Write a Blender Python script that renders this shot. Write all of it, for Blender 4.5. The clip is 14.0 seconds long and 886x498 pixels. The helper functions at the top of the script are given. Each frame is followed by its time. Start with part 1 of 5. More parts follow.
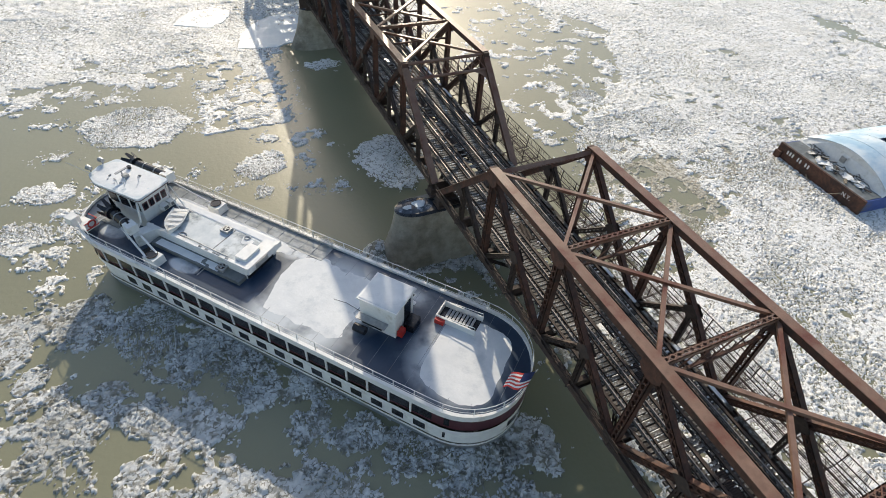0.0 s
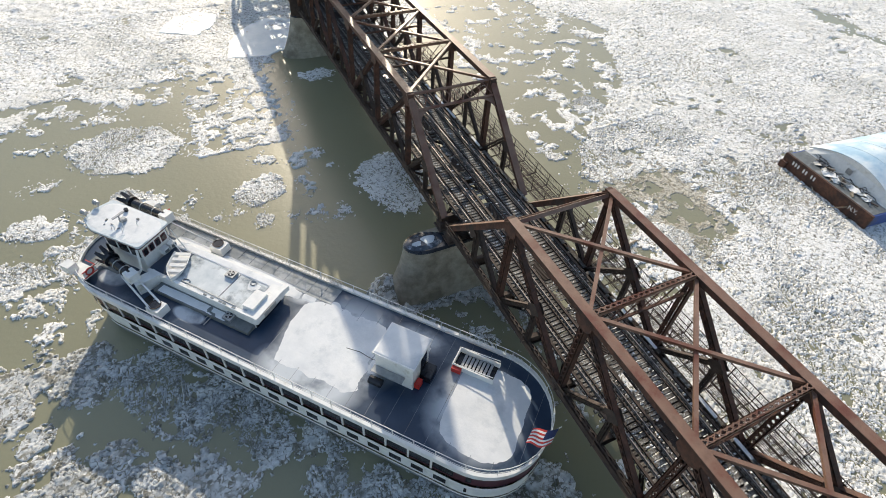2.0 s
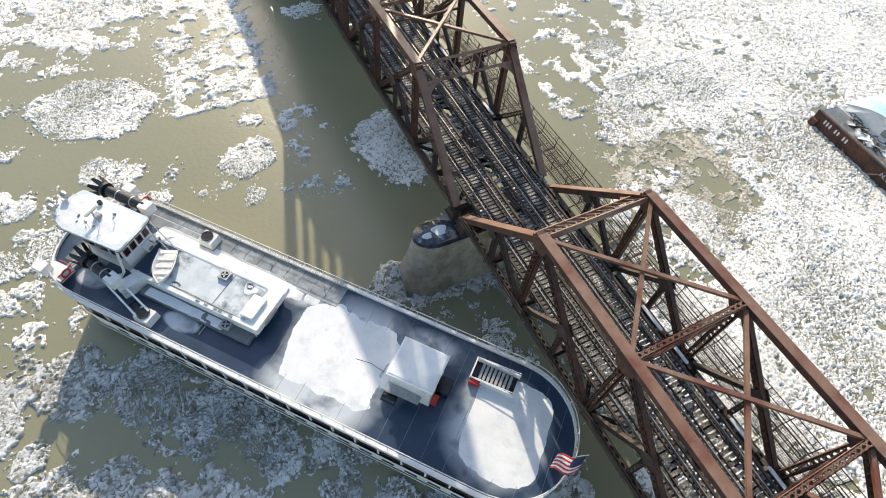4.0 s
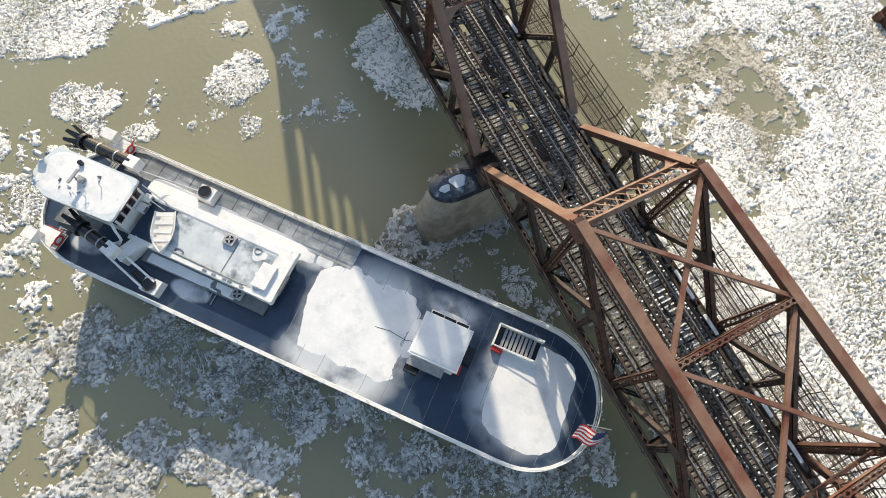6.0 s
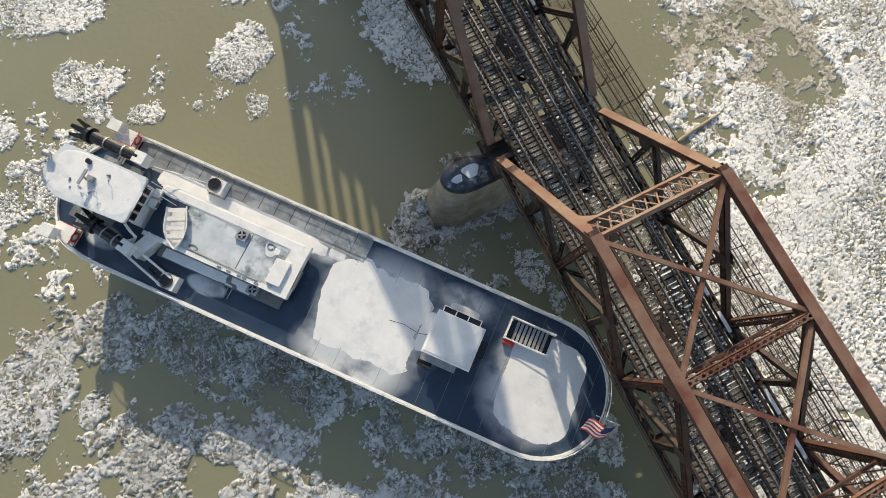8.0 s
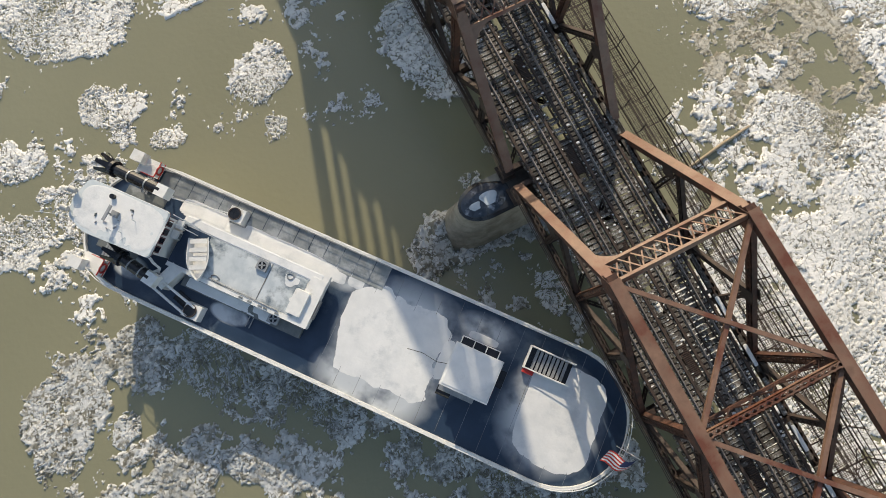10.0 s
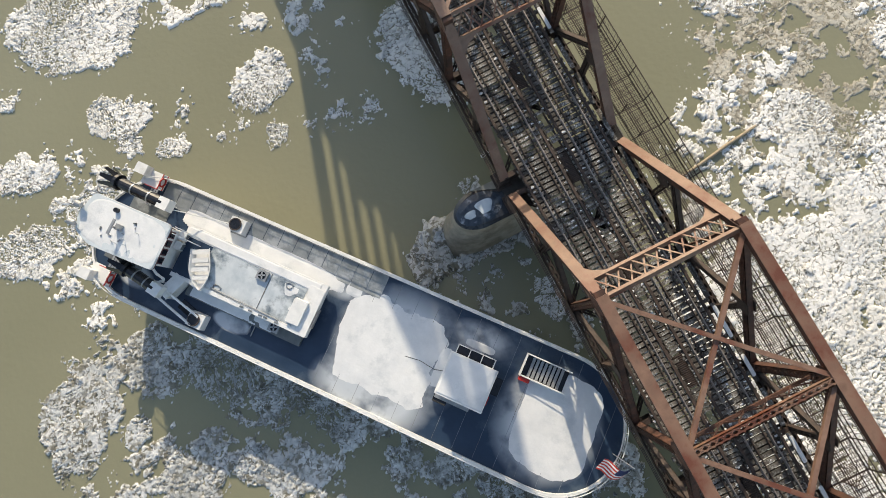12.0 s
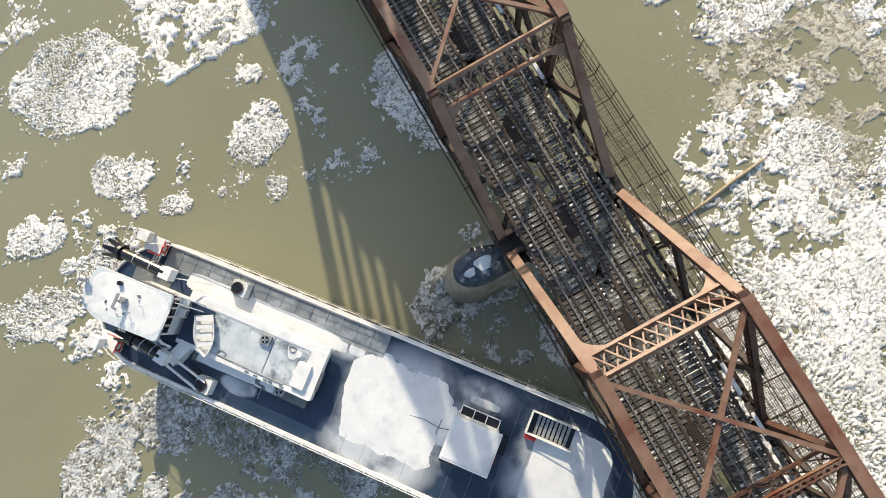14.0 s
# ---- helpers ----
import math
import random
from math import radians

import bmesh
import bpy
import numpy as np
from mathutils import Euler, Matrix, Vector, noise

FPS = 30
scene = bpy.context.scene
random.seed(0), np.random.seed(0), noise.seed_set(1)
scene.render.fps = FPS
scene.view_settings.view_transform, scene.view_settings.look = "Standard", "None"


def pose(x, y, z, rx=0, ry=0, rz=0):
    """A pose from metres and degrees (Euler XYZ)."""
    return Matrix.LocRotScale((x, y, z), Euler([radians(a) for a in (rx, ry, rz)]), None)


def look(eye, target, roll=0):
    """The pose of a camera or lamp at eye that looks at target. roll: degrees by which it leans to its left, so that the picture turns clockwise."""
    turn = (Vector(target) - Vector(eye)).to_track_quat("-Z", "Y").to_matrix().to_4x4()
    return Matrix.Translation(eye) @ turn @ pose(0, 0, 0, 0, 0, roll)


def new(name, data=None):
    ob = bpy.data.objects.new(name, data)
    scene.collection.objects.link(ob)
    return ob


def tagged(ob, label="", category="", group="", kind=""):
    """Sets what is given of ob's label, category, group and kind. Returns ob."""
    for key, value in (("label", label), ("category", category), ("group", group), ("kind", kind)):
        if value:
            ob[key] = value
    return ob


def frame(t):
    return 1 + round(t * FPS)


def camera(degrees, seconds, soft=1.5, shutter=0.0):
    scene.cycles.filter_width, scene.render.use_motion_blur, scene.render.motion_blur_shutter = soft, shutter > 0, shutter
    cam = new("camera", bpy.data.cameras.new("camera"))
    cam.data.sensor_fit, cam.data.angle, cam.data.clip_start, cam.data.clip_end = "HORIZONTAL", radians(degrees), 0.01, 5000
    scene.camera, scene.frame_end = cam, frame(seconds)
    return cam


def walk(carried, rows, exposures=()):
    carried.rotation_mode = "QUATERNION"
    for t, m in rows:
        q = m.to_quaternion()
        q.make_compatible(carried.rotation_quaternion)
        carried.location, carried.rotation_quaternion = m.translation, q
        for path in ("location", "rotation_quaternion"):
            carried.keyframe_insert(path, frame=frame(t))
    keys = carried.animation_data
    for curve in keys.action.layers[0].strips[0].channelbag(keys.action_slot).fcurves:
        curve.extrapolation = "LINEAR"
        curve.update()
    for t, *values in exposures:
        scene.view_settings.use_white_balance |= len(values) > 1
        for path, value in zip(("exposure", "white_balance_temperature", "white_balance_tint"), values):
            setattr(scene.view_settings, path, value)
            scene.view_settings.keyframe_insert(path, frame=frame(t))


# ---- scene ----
cam = camera(80.0, 14.0, soft=0.9)
PATH = [
    (0, -20.696, -33.553, 36.384, 46.44, -3.26, -23.82),
    (0.5, -21.086, -33.010, 37.236, 45.88, -3.33, -24.17),
    (1, -21.236, -31.998, 37.938, 45.48, -3.35, -24.47),
    (1.5, -21.139, -30.586, 38.534, 44.91, -3.32, -24.95),
    (2, -20.773, -28.773, 39.033, 44.36, -3.23, -25.52),
    (4.5, -19.028, -19.188, 40.359, 31.84, -4.43, -26.62),
    (5, -18.539, -17.294, 40.588, 27.26, -4.47, -26.84),
    (5.5, -17.953, -15.294, 40.793, 20.31, -4.32, -27.01),
    (6, -17.275, -13.286, 41.007, 19.64, -4.11, -27.00),
    (6.5, -16.507, -11.516, 41.251, 17.76, -3.32, -27.00),
    (7, -15.863, -10.371, 41.546, 16.00, -2.92, -26.84),
    (7.5, -15.538, -9.920, 41.788, 13.81, -2.74, -26.84),
    (8, -15.203, -9.468, 41.967, 12.07, -2.49, -26.79),
    (8.5, -14.749, -8.746, 42.119, 10.78, -1.94, -26.76),
    (9, -14.191, -7.824, 42.213, 10.40, -0.97, -26.69),
    (11.5, -11.513, -6.299, 42.691, 8.82, 2.09, -26.72),
    (12, -10.858, -6.167, 42.787, 8.43, 2.78, -26.76),
    (12.5, -9.992, -5.659, 42.929, 8.12, 3.14, -26.84),
    (13, -8.994, -4.667, 43.016, 7.83, 3.97, -27.04),
    (13.5, -8.015, -3.476, 43.033, 7.59, 4.74, -27.42),
    (14, -7.302, -2.561, 43.014, 7.16, 5.24, -28.82),
]
EXPOSURES = [(0, 0.25, 6750, 10), (2, 0.35, 6750, 10), (4.5, 0.7, 6900, 10), (5.5, 0.65, 7050, 10), (7, 0.45, 7200, 10), (9, 0.15, 7250, 10), (11.5, 0.3, 7150, 10), (14, 0.6, 7150, 10)]
walk(cam, [(t, pose(x, y, z, rx, ry, rz)) for t, x, y, z, rx, ry, rz in PATH], EXPOSURES)

# ---- light ----
SUN = Vector((0.53, 1.87, 1.0)).normalized()
world = bpy.data.worlds.new("sky")
scene.world = world
world.use_nodes = True
wn = world.node_tree
sky = wn.nodes.new("ShaderNodeTexSky")
sky.sky_type, sky.sun_disc = "NISHITA", False
sky.sun_elevation, sky.sun_rotation = math.asin(SUN.z), math.atan2(SUN.x, SUN.y)
sky.air_density, sky.dust_density = 1.2, 1.3
wn.links.new(sky.outputs[0], wn.nodes["Background"].inputs[0])
wn.nodes["Background"].inputs[1].default_value = 0.15
sun = new("sun", bpy.data.lights.new("sun", "SUN"))
sun.data.energy, sun.data.angle, sun.data.color = 3.5, radians(0.53), (1.0, 0.90, 0.73)
sun.matrix_world = look(SUN * 200, (0, 0, 0))


# ---- materials ----
def surface(name, low, high, scale, rough=(0.5, 0.8), bump=0.3, bump_scale=None, metal=0.0, stain=None, stain_scale=0.4, stain_amount=0.5, spec=0.5, per_piece=0.0):
    """A surface that varies between two colours by noise, with stains, uneven gloss and fine relief."""
    m = bpy.data.materials.new(name)
    m.use_nodes = True
    t = m.node_tree
    N, L = t.nodes.new, t.links.new
    b = t.nodes["Principled BSDF"]
    co = N("ShaderNodeTexCoord").outputs["Object"]

    def noisy(s, detail=6.0, rough_=0.6):
        n = N("ShaderNodeTexNoise")
        n.inputs["Scale"].default_value, n.inputs["Detail"].default_value, n.inputs["Roughness"].default_value = s, detail, rough_
        L(co, n.inputs["Vector"])
        return n.outputs["Fac"]

    def spread(x, a, z):
        r = N("ShaderNodeMapRange")
        r.inputs[1].default_value, r.inputs[2].default_value = a, z
        L(x, r.inputs[0])
        return r.outputs[0]

    def mixed(fac, a, c):
        x = N("ShaderNodeMix")
        x.data_type = "RGBA"
        L(fac, x.inputs[0])
        for socket, value in ((x.inputs[6], a), (x.inputs[7], c)):
            if isinstance(value, tuple):
                socket.default_value = (*value, 1)
            else:
                L(value, socket)
        return x.outputs[2]

    fine = noisy(scale)
    colour = mixed(spread(fine, 0.3, 0.7), low, high)
    if stain:
        big = noisy(stain_scale, 8.0, 0.65)
        colour = mixed(spread(big, 0.62 - 0.3 * stain_amount, 0.72 - 0.2 * stain_amount), colour, stain)
    if per_piece:
        info = N("ShaderNodeObjectInfo")
        hsv = N("ShaderNodeHueSaturation")
        r = N("ShaderNodeMapRange")
        r.inputs[3].default_value, r.inputs[4].default_value = 1 - per_piece, 1 + per_piece
        L(info.outputs["Random"], r.inputs[0])
        L(r.outputs[0], hsv.inputs["Value"])
        L(colour, hsv.inputs["Color"])
        colour = hsv.outputs[0]
    L(colour, b.inputs["Base Color"])
    r = N("ShaderNodeMapRange")
    r.inputs[3].default_value, r.inputs[4].default_value = rough
    L(noisy(scale * 0.6), r.inputs[0])
    L(r.outputs[0], b.inputs["Roughness"])
    b.inputs["Metallic"].default_value, b.inputs["Specular IOR Level"].default_value = metal, spec
    if bump:
        bn = N("ShaderNodeBump")
        bn.inputs["Strength"].default_value, bn.inputs["Distance"].default_value = bump, 0.04
        L(noisy(bump_scale or scale * 2), bn.inputs["Height"])
        L(bn.outputs[0], b.inputs["Normal"])
    return m


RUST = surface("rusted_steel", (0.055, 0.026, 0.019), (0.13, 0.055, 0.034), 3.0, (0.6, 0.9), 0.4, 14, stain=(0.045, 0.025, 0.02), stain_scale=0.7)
# lighter copy of the rust for upper steel, sunlight put into its colour
RUST_SUNLIT = surface("sunlit_rusted_steel", (0.168, 0.096, 0.066), (0.265, 0.160, 0.112), 2.0, (0.30, 0.5), 0.3, 16, stain=(0.14, 0.05, 0.03), stain_scale=0.5)
# darker brown steel for lower truss members, floor and fittings
DARK_STEEL = surface("dark_brown_steel", (0.03, 0.022, 0.019), (0.07, 0.045, 0.035), 3.0, (0.6, 0.9), 0.3, 12)
RAIL = surface("worn_rail", (0.22, 0.19, 0.17), (0.36, 0.33, 0.31), 5.0, (0.35, 0.6), 0.1, metal=0.5)
TIMBER = surface("weathered_timber", (0.045, 0.038, 0.032), (0.13, 0.115, 0.10), 2.5, (0.7, 0.95), 0.5, 18, stain=(0.30, 0.30, 0.29), stain_scale=4.5, stain_amount=0.40, per_piece=0.55)
STONE = surface("pier_masonry", (0.22, 0.207, 0.175), (0.36, 0.34, 0.285), 1.2, (0.8, 0.95), 0.6, 6, stain=(0.17, 0.15, 0.12), stain_scale=0.35, per_piece=0.15)
CLEAR_ICE = surface("glassy_dark_ice", (0.02, 0.028, 0.04), (0.06, 0.075, 0.10), 2.2, (0.04, 0.25), 0.15, 5, stain=(0.30, 0.34, 0.40), stain_scale=1.1, stain_amount=0.25)
WET = surface("wet_pier_cap", (0.012, 0.014, 0.018), (0.03, 0.033, 0.04), 1.0, (0.08, 0.4), 0.2, 3)
def rubble(name, white, grey, silt, share):
    """Rubble ice: each fragment has its own whiteness, with silty slush between."""
    m = surface(name, grey, white, 1.4, (0.5, 0.85), 0.0)
    t = m.node_tree
    N, L = t.nodes.new, t.links.new
    b = t.nodes["Principled BSDF"]
    co = N("ShaderNodeTexCoord").outputs["Object"]
    base = b.inputs["Base Color"].links[0].from_socket
    v = N("ShaderNodeTexVoronoi")
    v.inputs["Scale"].default_value = 4.3
    L(co, v.inputs["Vector"])
    sep = N("ShaderNodeSeparateColor")
    L(v.outputs["Color"], sep.inputs[0])
    pick = N("ShaderNodeMapRange")
    pick.inputs[1].default_value, pick.inputs[2].default_value = share, share - 0.12
    L(sep.outputs[0], pick.inputs[0])
    big = N("ShaderNodeTexNoise")
    big.inputs["Scale"].default_value, big.inputs["Detail"].default_value = 0.9, 5
    L(co, big.inputs["Vector"])
    where = N("ShaderNodeMapRange")
    where.inputs[1].default_value, where.inputs[2].default_value = 0.42, 0.58
    L(big.outputs["Fac"], where.inputs[0])
    both = N("ShaderNodeMath")
    both.operation = "MULTIPLY"
    L(pick.outputs[0], both.inputs[0])
    L(where.outputs[0], both.inputs[1])
    x = N("ShaderNodeMix")
    x.data_type = "RGBA"
    L(both.outputs[0], x.inputs[0])
    L(base, x.inputs[6])
    x.inputs[7].default_value = (*silt, 1)
    warp = N("ShaderNodeTexNoise")
    warp.inputs["Scale"].default_value, warp.inputs["Detail"].default_value = 3.0, 3
    L(co, warp.inputs["Vector"])
    push = N("ShaderNodeVectorMath")
    push.operation = "MULTIPLY_ADD"
    push.inputs[1].default_value = (0.5, 0.5, 0.0)
    L(warp.outputs["Color"], push.inputs[0])
    L(co, push.inputs[2])
    crack = N("ShaderNodeTexVoronoi")
    crack.feature = "DISTANCE_TO_EDGE"
    crack.inputs["Scale"].default_value = 2.3
    L(push.outputs[0], crack.inputs["Vector"])
    L(push.outputs[0], v.inputs["Vector"])
    thin = N("ShaderNodeMapRange")
    thin.inputs[1].default_value, thin.inputs[2].default_value = 0.095, 0.03
    L(crack.outputs["Distance"], thin.inputs[0])
    spots = N("ShaderNodeTexNoise")
    spots.inputs["Scale"].default_value, spots.inputs["Detail"].default_value = 1.7, 4
    L(co, spots.inputs["Vector"])
    some = N("ShaderNodeMapRange")
    some.inputs[1].default_value, some.inputs[2].default_value = 0.46, 0.57
    L(spots.outputs["Fac"], some.inputs[0])
    slit = N("ShaderNodeMath")
    slit.operation = "MULTIPLY"
    L(thin.outputs[0], slit.inputs[0])
    L(some.outputs[0], slit.inputs[1])
    x2 = N("ShaderNodeMix")
    x2.data_type = "RGBA"
    L(slit.outputs[0], x2.inputs[0])
    L(x.outputs[2], x2.inputs[6])
    x2.inputs[7].default_value = (0.15, 0.14, 0.11, 1)
    wide = N("ShaderNodeTexNoise")
    wide.inputs["Scale"].default_value, wide.inputs["Detail"].default_value = 0.13, 4
    L(co, wide.inputs["Vector"])
    silted = N("ShaderNodeMapRange")
    silted.inputs[1].default_value, silted.inputs[2].default_value, silted.inputs[4].default_value = 0.50, 0.64, 0.55
    L(wide.outputs["Fac"], silted.inputs[0])
    x3 = N("ShaderNodeMix")
    x3.data_type = "RGBA"
    L(silted.outputs[0], x3.inputs[0])
    L(x2.outputs[2], x3.inputs[6])
    x3.inputs[7].default_value = (*(0.5 * (p + q) for p, q in zip(grey, silt)), 1)
    L(x3.outputs[2], b.inputs["Base Color"])
    fine = N("ShaderNodeTexNoise")
    fine.inputs["Scale"].default_value, fine.inputs["Detail"].default_value, fine.inputs["Roughness"].default_value, fine.inputs["Distortion"].default_value = 2.6, 6, 0.68, 1.2
    L(co, fine.inputs["Vector"])
    bn = N("ShaderNodeBump")
    bn.inputs["Strength"].default_value, bn.inputs["Distance"].default_value = 0.4, 0.16
    L(fine.outputs["Fac"], bn.inputs["Height"])
    L(bn.outputs[0], b.inputs["Normal"])
    return m


ICE = rubble("rubble_ice", (0.90, 0.89, 0.87), (0.78, 0.78, 0.77), (0.46, 0.45, 0.39), 0.24)
DIRTY_ICE = rubble("slushy_ice", (0.76, 0.76, 0.75), (0.42, 0.44, 0.44), (0.20, 0.19, 0.15), 0.58)
BROWN_SLUSH = rubble("brown_slush", (0.62, 0.59, 0.52), (0.42, 0.39, 0.32), (0.26, 0.23, 0.17), 0.6)
SHEET_ICE = surface("smooth_sheet_ice", (0.62, 0.70, 0.76), (0.78, 0.83, 0.86), 0.5, (0.3, 0.6), 0.2, 3)
SNOW = surface("snow", (0.64, 0.66, 0.68), (0.76, 0.77, 0.78), 0.8, (0.6, 0.95), 0.35, 5, stain=(0.54, 0.57, 0.60), stain_scale=0.45, stain_amount=0.3)
WHITE = surface("white_boat_paint", (0.66, 0.67, 0.67), (0.80, 0.80, 0.79), 1.5, (0.3, 0.55), 0.08, stain=(0.55, 0.54, 0.50), stain_scale=0.8, stain_amount=0.2)
DECK = surface("blue_deck_paint", (0.015, 0.033, 0.066), (0.026, 0.050, 0.092), 0.7, (0.18, 0.5), 0.12, 8, stain=(0.07, 0.10, 0.14), stain_scale=0.28, stain_amount=0.35)
dt = DECK.node_tree
frost = None
dco = dt.nodes.new("ShaderNodeTexCoord").outputs["Object"]
for cx, cy, rx, ry, core in ((19.4, 0.0, 5.4, 4.9, 0.6), (30.8, -0.4, 4.0, 4.3, 0.6), (24.5, 3.2, 2.6, 1.3, 0.4), (18.6, -3.4, 4.8, 2.4, 0.6), (7.3, -3.05, 1.6, 0.72, 0.8), (-0.9, -2.9, 1.5, 0.9, 0.75), (13.6, 3.0, 2.6, 1.4, 0.55)):
    mp = dt.nodes.new("ShaderNodeMapping")
    mp.vector_type = "TEXTURE"
    mp.inputs["Location"].default_value, mp.inputs["Scale"].default_value = (cx, cy, 4.6), (rx, ry, 1)
    dt.links.new(dco, mp.inputs["Vector"])
    ln = dt.nodes.new("ShaderNodeVectorMath")
    ln.operation = "LENGTH"
    dt.links.new(mp.outputs[0], ln.inputs[0])
    r = dt.nodes.new("ShaderNodeMapRange")
    r.inputs[1].default_value, r.inputs[2].default_value = 1.0, core
    dt.links.new(ln.outputs["Value"], r.inputs[0])
    if frost is None:
        frost = r.outputs[0]
    else:
        mx = dt.nodes.new("ShaderNodeMath")
        mx.operation = "MAXIMUM"
        dt.links.new(frost, mx.inputs[0])
        dt.links.new(r.outputs[0], mx.inputs[1])
        frost = mx.outputs[0]
fn = dt.nodes.new("ShaderNodeTexNoise")
fn.inputs["Scale"].default_value, fn.inputs["Detail"].default_value = 0.55, 6
dt.links.new(dco, fn.inputs["Vector"])
fr_ = dt.nodes.new("ShaderNodeMapRange")
fr_.inputs[1].default_value, fr_.inputs[2].default_value, fr_.inputs[4].default_value = 0.24, 0.52, 0.9
dt.links.new(fn.outputs["Fac"], fr_.inputs[0])
fm = dt.nodes.new("ShaderNodeMath")
fm.operation = "MULTIPLY"
dt.links.new(frost, fm.inputs[0])
dt.links.new(fr_.outputs[0], fm.inputs[1])
fx = dt.nodes.new("ShaderNodeMix")
fx.data_type = "RGBA"
dt.links.new(fm.outputs[0], fx.inputs[0])
dbase = dt.nodes["Principled BSDF"].inputs["Base Color"]
dt.links.new(dbase.links[0].from_socket, fx.inputs[6])
fx.inputs[7].default_value = (0.56, 0.60, 0.64, 1)
dt.links.new(fx.outputs[2], dbase)
THIN_SNOW = surface("thin_wet_snow", (0.40, 0.46, 0.51), (0.62, 0.66, 0.69), 0.9, (0.3, 0.7), 0.15, 6, stain=(0.10, 0.14, 0.18), stain_scale=0.4, stain_amount=0.3)
PALE_ROOF = surface("pale_wet_roof", (0.50, 0.56, 0.60), (0.68, 0.72, 0.75), 0.8, (0.25, 0.6), 0.1, 5, stain=(0.36, 0.43, 0.48), stain_scale=0.8, stain_amount=0.35)
# darker masonry for the bearing blocks
DARK_STONE = surface("dark_masonry", (0.05, 0.045, 0.04), (0.10, 0.09, 0.08), 1.5, (0.7, 0.95), 0.5, 6)
GREY_DECK = surface("grey_walkway", (0.10, 0.115, 0.12), (0.17, 0.185, 0.19), 1.5, (0.4, 0.7), 0.15, stain=(0.30, 0.32, 0.33), stain_scale=0.6, stain_amount=0.3)
WALK_GREY = surface("pale_grey_walk", (0.20, 0.22, 0.225), (0.31, 0.33, 0.335), 1.2, (0.35, 0.6), 0.12, stain=(0.42, 0.44, 0.45), stain_scale=0.7, stain_amount=0.35)
HULL = surface("grey_blue_hull", (0.16, 0.19, 0.23), (0.24, 0.27, 0.30), 0.8, (0.4, 0.7), 0.1, stain=(0.14, 0.13, 0.12), stain_scale=0.5)
GLASS = surface("dark_window", (0.012, 0.013, 0.018), (0.022, 0.022, 0.028), 0.6, (0.06, 0.2), 0.0)
MAROON = surface("maroon_band", (0.06, 0.018, 0.026), (0.10, 0.03, 0.04), 1.0, (0.3, 0.5), 0.05)
BLACK = surface("black_stack_paint", (0.007, 0.008, 0.011), (0.020, 0.021, 0.026), 1.2, (0.12, 0.3), 0.05)
RED = surface("red_paint", (0.42, 0.022, 0.018), (0.55, 0.04, 0.03), 2.0, (0.35, 0.6), 0.05)
FLAG_BLUE = surface("flag_blue", (0.02, 0.03, 0.09), (0.03, 0.04, 0.12), 3.0, (0.7, 0.9), 0.05)
FLAG_WHITE = surface("flag_white", (0.6, 0.6, 0.6), (0.75, 0.75, 0.75), 3.0, (0.7, 0.9), 0.05)
METAL = surface("galvanised_metal", (0.28, 0.29, 0.30), (0.42, 0.43, 0.44), 3.0, (0.35, 0.6), 0.1, metal=0.5)
BARGE_BLUE = surface("faded_blue_hull", (0.035, 0.07, 0.24), (0.06, 0.11, 0.33), 0.7, (0.45, 0.75), 0.15, stain=(0.10, 0.09, 0.10), stain_scale=0.5, stain_amount=0.4)
ROOF_BLUE = surface("pale_blue_roof", (0.26, 0.44, 0.60), (0.48, 0.64, 0.76), 0.25, (0.35, 0.6), 0.1, stain=(0.74, 0.78, 0.80), stain_scale=0.12, stain_amount=0.6)
WOOD = surface("bare_log", (0.24, 0.19, 0.13), (0.38, 0.32, 0.24), 4.0, (0.7, 0.9), 0.4)

WATER = bpy.data.materials.new("silty_river_water")
WATER.use_nodes = True
wt = WATER.node_tree
wb = wt.nodes["Principled BSDF"]
wco = wt.nodes.new("ShaderNodeTexCoord").outputs["Object"]
wnoise = wt.nodes.new("ShaderNodeTexNoise")
wnoise.inputs["Scale"].default_value, wnoise.inputs["Detail"].default_value = 0.06, 5
wmix = wt.nodes.new("ShaderNodeMix")
wmix.data_type = "RGBA"
wmix.inputs[6].default_value, wmix.inputs[7].default_value = (0.205, 0.200, 0.125, 1), (0.265, 0.256, 0.168, 1)
wt.links.new(wco, wnoise.inputs["Vector"])
wt.links.new(wnoise.outputs["Fac"], wmix.inputs[0])
wt.links.new(wmix.outputs[2], wb.inputs["Base Color"])
wb.inputs["Roughness"].default_value = 0.24
wb.inputs["Specular IOR Level"].default_value = 1.0
wb.inputs["IOR"].default_value = 1.33
wrip = wt.nodes.new("ShaderNodeTexNoise")
wrip.inputs["Scale"].default_value, wrip.inputs["Detail"].default_value = 2.0, 5
wbump = wt.nodes.new("ShaderNodeBump")
wbump.inputs["Strength"].default_value, wbump.inputs["Distance"].default_value = 0.22, 0.1
wt.links.new(wco, wrip.inputs["Vector"])
wt.links.new(wrip.outputs["Fac"], wbump.inputs["Height"])
wt.links.new(wbump.outputs[0], wb.inputs["Normal"])


